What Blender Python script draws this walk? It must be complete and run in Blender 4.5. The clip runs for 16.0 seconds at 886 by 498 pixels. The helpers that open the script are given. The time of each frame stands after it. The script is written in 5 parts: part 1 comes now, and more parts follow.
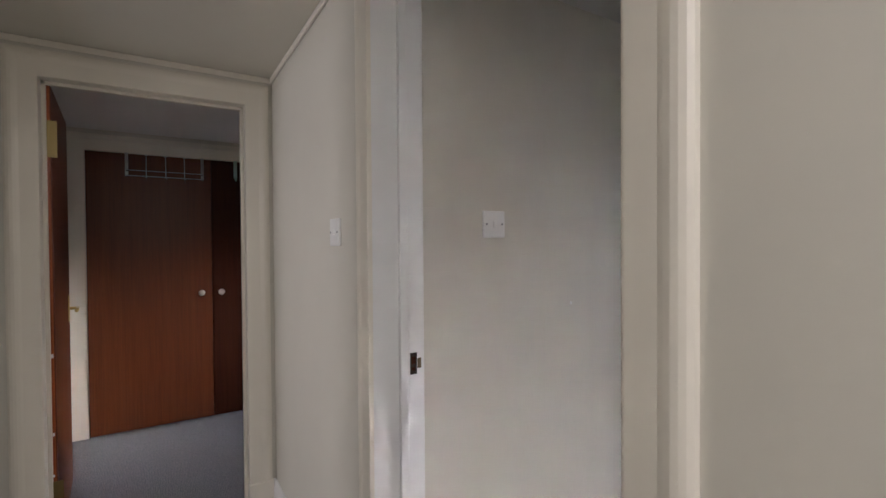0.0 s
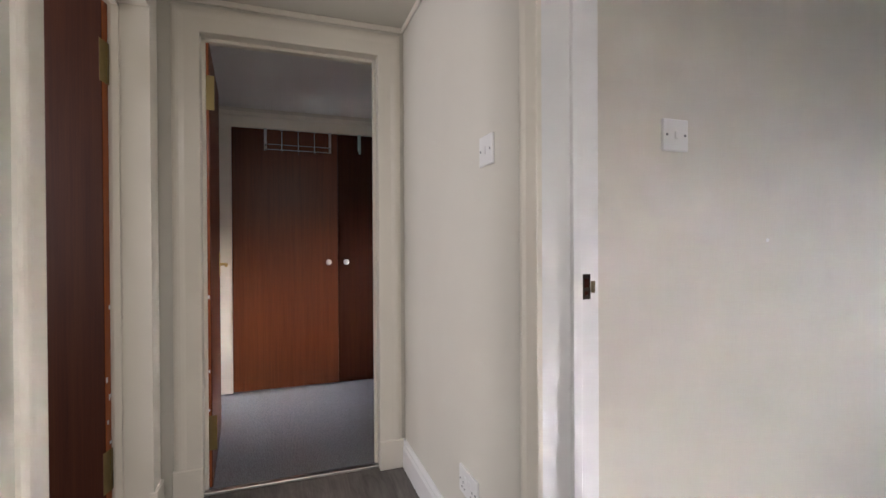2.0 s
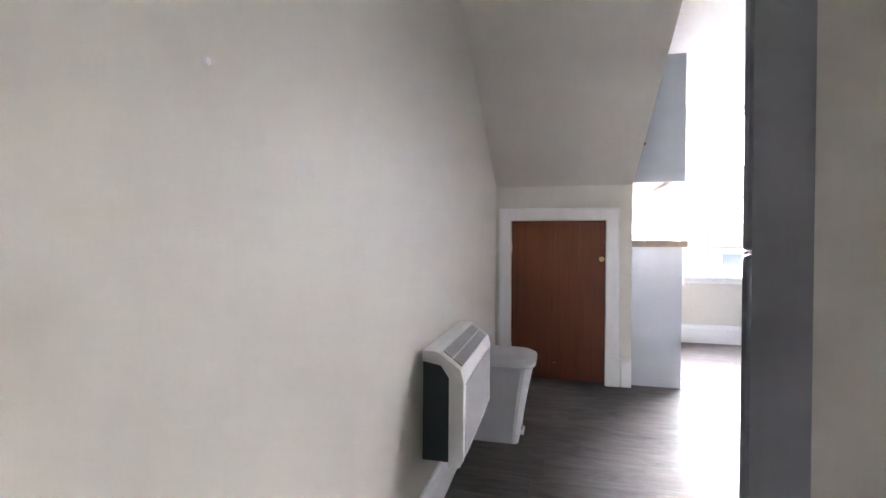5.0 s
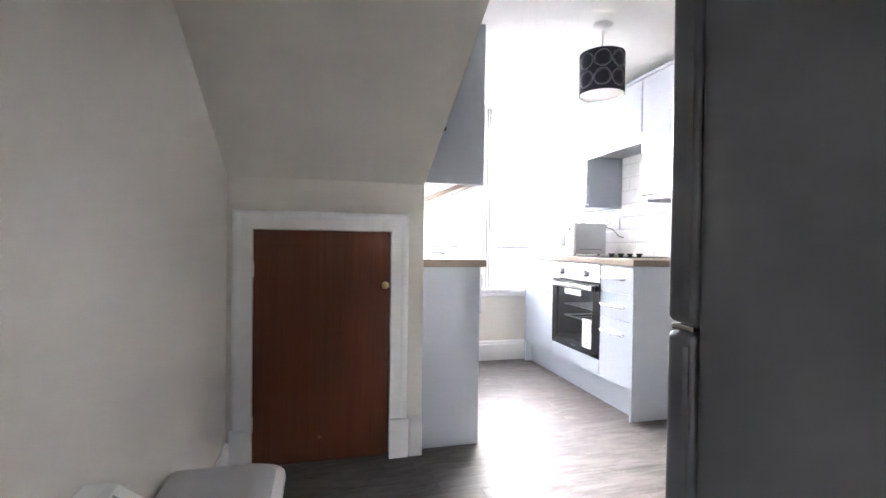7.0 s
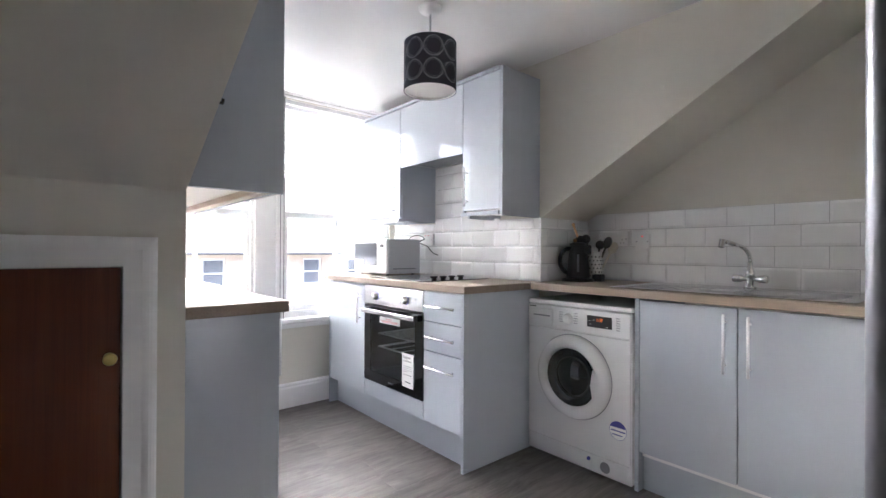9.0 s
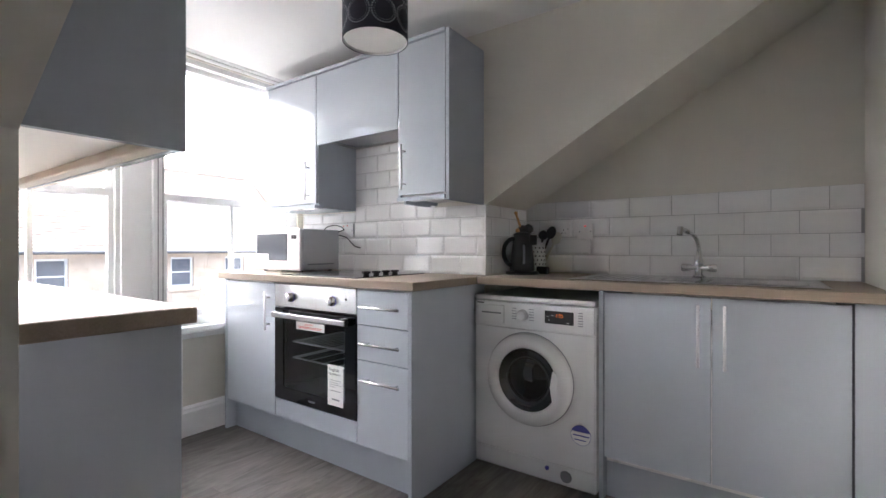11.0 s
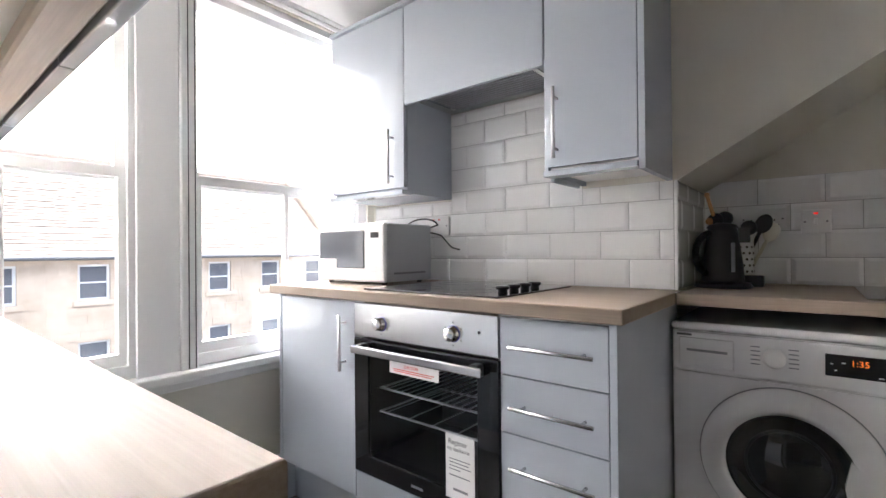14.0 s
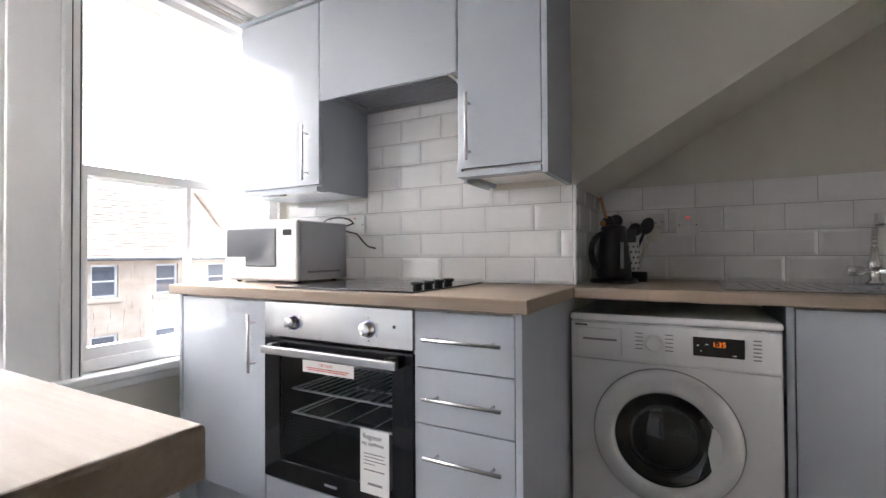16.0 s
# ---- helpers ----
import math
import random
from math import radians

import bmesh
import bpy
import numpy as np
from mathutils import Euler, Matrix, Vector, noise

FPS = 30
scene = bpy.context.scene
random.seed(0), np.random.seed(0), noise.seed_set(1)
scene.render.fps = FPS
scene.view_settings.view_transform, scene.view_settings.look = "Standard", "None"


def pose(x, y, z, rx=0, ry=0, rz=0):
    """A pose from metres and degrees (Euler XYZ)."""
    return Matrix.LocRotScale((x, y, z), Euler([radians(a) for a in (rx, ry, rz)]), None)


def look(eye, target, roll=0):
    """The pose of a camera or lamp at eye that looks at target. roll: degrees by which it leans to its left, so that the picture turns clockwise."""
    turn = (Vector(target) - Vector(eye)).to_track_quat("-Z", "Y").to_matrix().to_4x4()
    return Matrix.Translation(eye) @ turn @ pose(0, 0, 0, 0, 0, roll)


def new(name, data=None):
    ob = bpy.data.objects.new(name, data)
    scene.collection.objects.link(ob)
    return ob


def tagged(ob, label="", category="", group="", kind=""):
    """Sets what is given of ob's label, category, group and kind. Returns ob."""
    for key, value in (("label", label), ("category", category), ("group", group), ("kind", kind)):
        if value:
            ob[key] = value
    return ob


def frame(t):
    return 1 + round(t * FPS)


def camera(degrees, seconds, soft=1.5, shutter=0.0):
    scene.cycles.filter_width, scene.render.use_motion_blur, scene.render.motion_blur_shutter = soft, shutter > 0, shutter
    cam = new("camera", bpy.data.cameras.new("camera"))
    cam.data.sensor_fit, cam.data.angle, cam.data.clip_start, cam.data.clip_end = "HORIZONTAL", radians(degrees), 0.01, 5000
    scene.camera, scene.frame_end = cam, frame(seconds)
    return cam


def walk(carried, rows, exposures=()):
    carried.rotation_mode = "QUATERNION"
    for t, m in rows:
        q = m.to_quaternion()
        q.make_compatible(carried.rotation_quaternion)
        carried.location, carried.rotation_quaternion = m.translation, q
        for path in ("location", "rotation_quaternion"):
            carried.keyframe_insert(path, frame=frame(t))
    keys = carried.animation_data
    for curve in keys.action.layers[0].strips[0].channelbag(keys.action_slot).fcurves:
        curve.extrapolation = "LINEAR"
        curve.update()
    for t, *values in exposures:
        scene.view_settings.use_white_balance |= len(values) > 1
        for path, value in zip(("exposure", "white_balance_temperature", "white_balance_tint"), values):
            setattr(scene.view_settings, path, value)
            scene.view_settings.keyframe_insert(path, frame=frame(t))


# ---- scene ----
cam = camera(88.2, 16.0)
PATH = [
    (0, (1.291, -0.469, 1.294), (-0.413, 0.578, 1.265), -0.4),
    (0.5, (1.234, -0.52, 1.247), (-0.603, 0.271, 1.222), -0.6),
    (1, (1.186, -0.554, 1.189), (-0.71, 0.081, 1.174), -0.5),
    (1.5, (1.134, -0.575, 1.123), (-0.776, 0.021, 1.107), -0.5),
    (2, (1.074, -0.551, 1.058), (-0.814, 0.109, 1.044), -0.3),
    (2.5, (0.945, -0.463, 1.005), (-0.854, 0.411, 0.982), -0.1),
    (3, (0.813, -0.349, 0.968), (-0.797, 0.837, 0.936), -0.2),
    (3.5, (0.689, -0.213, 0.933), (-0.658, 1.265, 0.88), 0.8),
    (4, (0.577, -0.048, 0.884), (-0.423, 1.684, 0.849), 0.8),
    (4.5, (0.505, 0.177, 0.872), (-0.191, 2.052, 0.841), 0.9),
    (4.7, (0.498, 0.248, 0.864), (-0.11, 2.153, 0.845), 0.7),
    (6.8, (0.487, 1.232, 0.961), (0.9, 3.189, 0.941), 0.9),
    (7, (0.509, 1.306, 0.976), (1.012, 3.242, 0.955), 0.8),
    (7.5, (0.548, 1.498, 1.017), (1.286, 3.357, 0.997), 0.9),
    (8, (0.575, 1.666, 1.025), (1.532, 3.422, 1.013), 0.8),
    (8.5, (0.629, 1.784, 1.054), (1.764, 3.431, 1.051), 0.6),
    (9, (0.659, 1.881, 1.077), (1.959, 3.401, 1.084), 0.3),
    (9.5, (0.672, 1.958, 1.095), (2.086, 3.373, 1.103), 0.2),
    (9.7, (0.679, 1.996, 1.1), (2.139, 3.362, 1.106), 0.2),
    (11.8, (0.825, 2.513, 1.005), (2.475, 3.642, 1.004), -0.1),
    (12, (0.858, 2.564, 1.004), (2.495, 3.713, 1.002), -0.2),
    (12.5, (0.915, 2.763, 1.012), (2.551, 3.913, 1.009), 0.0),
    (13, (0.982, 2.939, 1.005), (2.608, 4.104, 1.005), -0.1),
    (13.5, (1.058, 3.058, 1.01), (2.649, 4.27, 1.015), -0.4),
    (14, (1.106, 3.134, 1.039), (2.659, 4.395, 1.049), -0.5),
    (14.5, (1.12, 3.172, 1.058), (2.647, 4.463, 1.079), -0.6),
    (15, (1.131, 3.181, 1.067), (2.672, 4.456, 1.09), -0.5),
    (15.5, (1.122, 3.167, 1.044), (2.739, 4.344, 1.069), -0.5),
    (16, (1.08, 3.115, 1.017), (2.836, 4.071, 1.041), -0.3),
]
walk(cam, [(t, look(eye, target, roll)) for t, eye, target, roll in PATH],
     [(0.0, 4.42, 5550, 15), (1.5, 4.82, 5550, 16), (3.0, 5.05, 5500, 14), (4.5, 5.05, 5450, 14), (7.0, 4.68, 5500, 11),
      (8.0, 4.02, 5500, 10), (9.5, 3.5, 5550, 10), (12.5, 3.05, 5700, 9), (14.5, 3.03, 5750, 9), (16.0, 2.98, 5750, 9)])

# ---- sky and daylight ----
world = bpy.data.worlds.new("sky")
scene.world = world
world.use_nodes = True
wn = world.node_tree
sky = wn.nodes.new("ShaderNodeTexSky")
sky.sky_type = "NISHITA"
sky.sun_disc = False
sky.sun_elevation = radians(23)
sky.sun_rotation = radians(8)
sky.dust_density = 9.0
sky.air_density = 0.3
sky.ozone_density = 0.5
wn.links.new(sky.outputs[0], wn.nodes["Background"].inputs[0])
wn.nodes["Background"].inputs[1].default_value = 0.15

sun = new("sun", bpy.data.lights.new("sun", "SUN"))
sun.data.energy = 1.5
sun.data.angle = radians(80)
sun.data.color = (1.0, 0.98, 0.95)
sun.matrix_world = look((0.2, -1.5, 22.0), (0.0, 0.0, 12.0))


def fill_lamp(name, eye, target, w, h, power, tint=(1.0, 0.89, 0.78)):
    """A fill lamp in an opening added out of sight."""
    la = bpy.data.lights.new(name, "AREA")
    la.shape, la.size, la.size_y, la.energy = "RECTANGLE", w, h, power
    la.color = tint
    ob = new(name, la)
    ob.matrix_world = look(eye, target)
    return ob


# Both lamps are added to brighten the hall; no source is known there.
fill_lamp("fill_south_room", (-0.5, -3.06, 1.4), (-0.5, 0.0, 1.15), 0.9, 1.1, 1.5)
fill_lamp("fill_hall_ceiling", (2.15, -0.55, 2.09), (2.1, -0.551, 0.0), 0.7, 0.5, 0.88)


# ---- materials ----
def nodes_of(name):
    m = bpy.data.materials.new(name)
    m.use_nodes = True
    t = m.node_tree
    return m, t, t.nodes["Principled BSDF"]


def coords(t, scale=(1, 1, 1), shift=False):
    tc = t.nodes.new("ShaderNodeTexCoord")
    mp = t.nodes.new("ShaderNodeMapping")
    mp.inputs["Scale"].default_value = scale
    t.links.new(tc.outputs["Object"], mp.inputs["Vector"])
    if shift:
        oi = t.nodes.new("ShaderNodeObjectInfo")
        mul = t.nodes.new("ShaderNodeMath")
        mul.operation = "MULTIPLY"
        mul.inputs[1].default_value = 37.0
        cb = t.nodes.new("ShaderNodeCombineXYZ")
        t.links.new(oi.outputs["Random"], mul.inputs[0])
        for k in range(3):
            t.links.new(mul.outputs[0], cb.inputs[k])
        t.links.new(cb.outputs[0], mp.inputs["Location"])
    return mp.outputs[0]


def noise_of(t, vec, scale, detail=4.0, rough=0.6, dist=0.0):
    n = t.nodes.new("ShaderNodeTexNoise")
    n.inputs["Scale"].default_value = scale
    n.inputs["Detail"].default_value = detail
    n.inputs["Roughness"].default_value = rough
    n.inputs["Distortion"].default_value = dist
    t.links.new(vec, n.inputs["Vector"])
    return n.outputs["Fac"]


def ramp_of(t, fac, stops):
    r = t.nodes.new("ShaderNodeValToRGB")
    els = r.color_ramp.elements
    while len(els) < len(stops):
        els.new(0.5)
    for e, (p, c) in zip(els, stops):
        e.position, e.color = p, (*c, 1)
    t.links.new(fac, r.inputs[0])
    return r.outputs[0]


def mix_of(t, fac, a, b, mode="MIX"):
    m = t.nodes.new("ShaderNodeMix")
    m.data_type, m.blend_type = "RGBA", mode
    for sock, v in ((m.inputs[0], fac), (m.inputs[6], a), (m.inputs[7], b)):
        if isinstance(v, (int, float)):
            sock.default_value = v
        elif isinstance(v, tuple):
            sock.default_value = (*v, 1)
        else:
            t.links.new(v, sock)
    return m.outputs[2]


def bump_of(t, bsdf, height, strength, distance=0.002):
    b = t.nodes.new("ShaderNodeBump")
    b.inputs["Strength"].default_value = strength
    b.inputs["Distance"].default_value = distance
    t.links.new(height, b.inputs["Height"])
    t.links.new(b.outputs[0], bsdf.inputs["Normal"])


def dim(c, k):
    return tuple(min(1.0, v * k) for v in c)


def rough_var(t, p, fac, lo, hi):
    mr = t.nodes.new("ShaderNodeMapRange")
    mr.inputs["To Min"].default_value, mr.inputs["To Max"].default_value = lo, hi
    t.links.new(fac, mr.inputs["Value"])
    t.links.new(mr.outputs[0], p.inputs["Roughness"])


def painted(name, c, rough=0.5, grain=90.0, bump=0.12, var=0.05, coat=0.0):
    """Paint or plastic: faint patches, roller stipple, small wear."""
    m, t, p = nodes_of(name)
    v = coords(t)
    big = noise_of(t, v, 1.7, 3)
    fine = noise_of(t, v, grain, 3)
    col = ramp_of(t, big, [(0.3, dim(c, 1 - var)), (0.7, dim(c, 1 + var * 0.5))])
    t.links.new(col, p.inputs["Base Color"])
    rough_var(t, p, noise_of(t, v, 6.0, 4), rough * 0.85, rough * 1.15)
    if coat:
        p.inputs["Coat Weight"].default_value = coat
        p.inputs["Coat Roughness"].default_value = 0.05
    if bump:
        bump_of(t, p, fine, bump, 0.001)
    return m


def veneer(name, dark, mid, light, axis=2, rough=0.32, across=18.0, along=0.7, shift=False, coat=0.25):
    """Wood: long streaks, pores and slow changes of tone."""
    m, t, p = nodes_of(name)
    sc = [across] * 3
    sc[axis] = along
    v = coords(t, tuple(sc), shift)
    streak = noise_of(t, v, 1.6, 6, 0.65, 0.25)
    sc2 = [across * 9] * 3
    sc2[axis] = along * 5
    pores = noise_of(t, coords(t, tuple(sc2), shift), 1.0, 3, 0.7)
    slow = noise_of(t, coords(t, (1, 1, 1), shift), 1.4, 2)
    col = ramp_of(t, streak, [(0.25, dark), (0.5, mid), (0.78, light)])
    col = mix_of(t, 0.28, col, ramp_of(t, pores, [(0.35, dim(dark, 0.75)), (0.65, light)]), "MIX")
    col = mix_of(t, 0.25, col, ramp_of(t, slow, [(0.3, dark), (0.7, light)]), "SOFT_LIGHT")
    t.links.new(col, p.inputs["Base Color"])
    rough_var(t, p, pores, rough * 0.85, rough * 1.2)
    p.inputs["Specular IOR Level"].default_value = 0.32
    p.inputs["Coat Weight"].default_value = coat
    p.inputs["Coat Roughness"].default_value = 0.2
    bump_of(t, p, pores, 0.12, 0.0006)
    return m


def metal(name, c, rough=0.25, axis=None, metallic=1.0):
    m, t, p = nodes_of(name)
    p.inputs["Metallic"].default_value = metallic
    sc = [220.0] * 3
    if axis is not None:
        sc[axis] = 3.0
    v = coords(t, tuple(sc))
    n = noise_of(t, v, 1.0, 3)
    t.links.new(ramp_of(t, n, [(0.3, dim(c, 0.97)), (0.7, c)]), p.inputs["Base Color"])
    rough_var(t, p, n, rough * 0.88, rough * 1.12)
    bump_of(t, p, n, 0.003, 0.0003)
    return m


def glassy(name, c=(1, 1, 1), rough=0.0, ior=1.45):
    m, t, p = nodes_of(name)
    p.inputs["Base Color"].default_value = (*c, 1)
    p.inputs["Transmission Weight"].default_value = 1.0
    p.inputs["Roughness"].default_value = rough
    p.inputs["IOR"].default_value = ior
    return m


def glow(name, c, strength):
    m, t, p = nodes_of(name)
    p.inputs["Base Color"].default_value = (*c, 1)
    p.inputs["Emission Color"].default_value = (*c, 1)
    p.inputs["Emission Strength"].default_value = strength
    return m


WALL = painted("cream_wall_paint", (0.63, 0.606, 0.535), 0.6, 120, 0.16, 0.035)
CEIL = painted("white_ceiling_paint", (0.75, 0.745, 0.73), 0.7, 110, 0.14, 0.03)
GLOSS = painted("white_gloss_paint", (0.79, 0.79, 0.785), 0.32, 60, 0.03, 0.02, 0.1)
CREAMGLOSS = painted("cream_gloss_paint", (0.77, 0.73, 0.64), 0.34, 60, 0.04, 0.03, 0.1)
CAB = painted("pale_grey_gloss_laminate", (0.455, 0.49, 0.535), 0.05, 5, 0.015, 0.015, 0.6)
CABSIDE = painted("pale_grey_satin_laminate", (0.43, 0.465, 0.51), 0.2, 20, 0.03, 0.02)
CABIN = painted("white_carcass_board", (0.72, 0.72, 0.71), 0.45, 60, 0.06, 0.03)
OAK = veneer("oak_laminate", (0.285, 0.23, 0.18), (0.325, 0.27, 0.218), (0.36, 0.305, 0.25), 1, 0.55, 22, 0.9, False, 0.0)
OAK.node_tree.nodes["Principled BSDF"].inputs["Specular IOR Level"].default_value = 0.2
DOORWOOD = veneer("red_brown_sapele_veneer", (0.092, 0.023, 0.005), (0.135, 0.037, 0.009), (0.175, 0.052, 0.014), 2, 0.42, 16, 0.55, False, 0.08)
# Darkened copy of the sapele veneer; the south leaf's shade is in its colour.
DARKWOOD = veneer("darkened_sapele_veneer", (0.028, 0.008, 0.004), (0.050, 0.014, 0.006), (0.072, 0.022, 0.008), 2, 0.55, 18, 0.6, False, 0.0)
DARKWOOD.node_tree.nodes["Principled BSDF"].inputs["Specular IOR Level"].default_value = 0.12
EDGEWOOD = veneer("orange_brown_door_edge", (0.22, 0.06, 0.015), (0.36, 0.11, 0.03), (0.45, 0.16, 0.05), 2, 0.42, 30, 1.0)
BATTEN = veneer("pale_pine_batten", (0.44, 0.38, 0.32), (0.52, 0.45, 0.39), (0.60, 0.53, 0.46), 1, 0.5, 25, 1.2)
SPOON = veneer("beech_spoon_wood", (0.4, 0.22, 0.1), (0.5, 0.3, 0.15), (0.6, 0.38, 0.2), 2, 0.5, 40, 3)
STEEL = metal("brushed_stainless_steel", (0.62, 0.62, 0.62), 0.26, 1)
STEELV = metal("satin_steel_bar", (0.74, 0.74, 0.74), 0.42, 2, 0.75)
CHROME = metal("polished_chrome", (0.78, 0.78, 0.79), 0.06)
BRASS = metal("worn_brass", (0.62, 0.47, 0.2), 0.32)
OLDBRASS = metal("aged_green_brass", (0.27, 0.21, 0.09), 0.42)
FRIDGESIDE = painted("graphite_fridge_side", (0.25, 0.26, 0.275), 0.42, 160, 0.10, 0.05)
FRIDGEDOOR = metal("silver_fridge_door", (0.24, 0.25, 0.275), 0.36, None, 0.8)
BLACKGLASS = painted("black_ceramic_glass", (0.006, 0.006, 0.008), 0.05, 10, 0.0, 0.02, 0.6)
BLACK = painted("black_plastic", (0.012, 0.012, 0.013), 0.35, 80, 0.06, 0.1)
DARKGREY = painted("dark_blue_grey_plastic", (0.045, 0.06, 0.07), 0.45, 90, 0.08, 0.05)
GREYPL = painted("mid_grey_plastic", (0.22, 0.225, 0.24), 0.45, 90, 0.08, 0.05)
APPL = painted("white_appliance_enamel", (0.74, 0.74, 0.74), 0.22, 60, 0.03, 0.015, 0.25)
WHITEPL = painted("white_plastic", (0.76, 0.76, 0.75), 0.32, 70, 0.05, 0.02)
BINPL = painted("pale_grey_white_plastic", (0.70, 0.71, 0.73), 0.4, 70, 0.08, 0.03)
TILE = painted("white_glazed_tile", (0.80, 0.80, 0.79), 0.07, 9, 0.05, 0.015, 0.4)
GROUT = painted("pale_grey_grout", (0.36, 0.36, 0.355), 0.85, 200, 0.3, 0.06)
PAPER = painted("white_label_paper", (0.8, 0.8, 0.79), 0.6, 150, 0.05, 0.02)
INK = painted("grey_print_ink", (0.08, 0.08, 0.085), 0.6, 150, 0.0, 0.02)
REDINK = painted("red_print_ink", (0.6, 0.06, 0.04), 0.6, 150, 0.0, 0.02)
BLUEINK = painted("blue_print_ink", (0.06, 0.06, 0.32), 0.5, 150, 0.0, 0.02)
NAVY = painted("navy_black_fabric", (0.010, 0.011, 0.024), 0.8, 600, 0.4, 0.15)
SILVER = metal("silver_thread", (0.55, 0.55, 0.58), 0.4)
SHADEIN = painted("white_shade_lining", (0.82, 0.82, 0.80), 0.6, 300, 0.1, 0.02)
GREENPL = painted("pale_green_plastic", (0.45, 0.62, 0.55), 0.4, 70, 0.05, 0.02)
GLASS = glassy("clear_window_glass")
DARKGLASS = glassy("smoked_oven_glass", (0.84, 0.87, 0.9))
BOWLGLASS = painted("opaque_dark_bowl", (0.012, 0.014, 0.014), 0.06, 10, 0.0, 0.05, 0.5)
DRUM = metal("perforated_drum_steel", (0.22, 0.22, 0.22), 0.4)
ENAMEL = painted("dark_oven_enamel", (0.03, 0.03, 0.034), 0.3, 90, 0.1, 0.1)
LED = glow("orange_led_digits", (1.0, 0.22, 0.02), 0.09)
NEON = glow("red_neon_light", (1.0, 0.03, 0.02), 0.18)


# ---- mesh helpers ----
def link_mesh(name, bm, material):
    me = bpy.data.meshes.new(name)
    bmesh.ops.recalc_face_normals(bm, faces=bm.faces)
    bm.to_mesh(me)
    bm.free()
    me.materials.append(material)
    return new(name, me)


def part(name, bm, material, parent=None, label="", smooth=False):
    """Links a bmesh in world metres as one mesh under a thing or a part."""
    ob = link_mesh(name, bm, material)
    if smooth:
        for f in ob.data.polygons:
            f.use_smooth = True
    if parent is not None:
        ob.parent = parent
        if parent.type == "EMPTY":
            ob.location = -parent.location
    return tagged(ob, label)


def thing(name, base, label, category, group=""):
    ob = new(name)
    ob.empty_display_size = 0.1
    ob.location = base
    return tagged(ob, label, category, group)


def add_box(bm, lo, hi, bev=0.0, seg=1):
    made = bmesh.ops.create_cube(bm, size=1)["verts"]
    for v in made:
        v.co = [lo[i] if v.co[i] < 0 else hi[i] for i in range(3)]
    if bev:
        edges = list({e for v in made for e in v.link_edges})
        bmesh.ops.bevel(bm, geom=edges, offset=bev, segments=seg, affect="EDGES", profile=0.5)
    return bm


def box(lo, hi, bev=0.0, seg=1):
    return add_box(bmesh.new(), lo, hi, bev, seg)


def add_rod(bm, a, b, r, n=12, r2=None):
    a, b = Vector(a), Vector(b)
    d = b - a
    m = Matrix.Translation((a + b) / 2) @ d.to_track_quat("Z", "Y").to_matrix().to_4x4()
    bmesh.ops.create_cone(bm, cap_ends=True, segments=n, radius1=r, radius2=r if r2 is None else r2, depth=d.length, matrix=m)
    return bm


def rod(a, b, r, n=12, r2=None):
    return add_rod(bmesh.new(), a, b, r, n, r2)


def add_lathe(bm, centre, axis, profile, n=32):
    """Turns (radius, height) pairs about an axis through centre."""
    q = Vector(axis).to_track_quat("Z", "Y").to_matrix().to_4x4()
    m = Matrix.Translation(centre) @ q
    rings = []
    for r, h in profile:
        rings.append([bm.verts.new(m @ Vector((r * math.cos(2 * math.pi * k / n), r * math.sin(2 * math.pi * k / n), h))) for k in range(n)])
    for p, q2 in zip(rings, rings[1:]):
        for k in range(n):
            bm.faces.new((p[k], p[(k + 1) % n], q2[(k + 1) % n], q2[k]))
    return bm


def lathe(centre, axis, profile, n=32):
    return add_lathe(bmesh.new(), centre, axis, profile, n)


def prism(poly, lo, hi, axis):
    """A polygon in the plane across an axis, drawn out from lo to hi."""
    bm = bmesh.new()

    def at(p, d):
        c = list(p)
        c.insert(axis, d)
        return c
    a = [bm.verts.new(at(p, lo)) for p in poly]
    b = [bm.verts.new(at(p, hi)) for p in poly]
    bm.faces.new(a)
    bm.faces.new(b)
    for k in range(len(poly)):
        n = (k + 1) % len(poly)
        bm.faces.new((a[k], a[n], b[n], b[k]))
    return bm


def tube(points, r, n=8):
    """A round bar through points."""
    bm = bmesh.new()
    for a, b in zip(points, points[1:]):
        add_rod(bm, a, b, r, n)
    for p in points[1:-1]:
        bmesh.ops.create_uvsphere(bm, u_segments=n, v_segments=max(4, n // 2), radius=r, matrix=Matrix.Translation(p))
    return bm


def letters(text, size, material, m, parent, name="lettering"):
    cu = bpy.data.curves.new("letters", "FONT")
    cu.body, cu.size, cu.extrude = text, size, 0.0002
    tmp = new("letters", cu)
    me = bpy.data.meshes.new_from_object(tmp.evaluated_get(bpy.context.evaluated_depsgraph_get()))
    bpy.data.objects.remove(tmp)
    me.transform(m)
    me.materials.clear()
    me.materials.append(material)
    ob = new(name, me)
    ob.parent = parent
    if parent.type == "EMPTY":
        ob.location = -parent.location
    return ob


def structure(name, bm, material, label="", smooth=False):
    ob = part(name, bm, material, None, label, smooth)
    return tagged(ob, "", "", "", "structure")


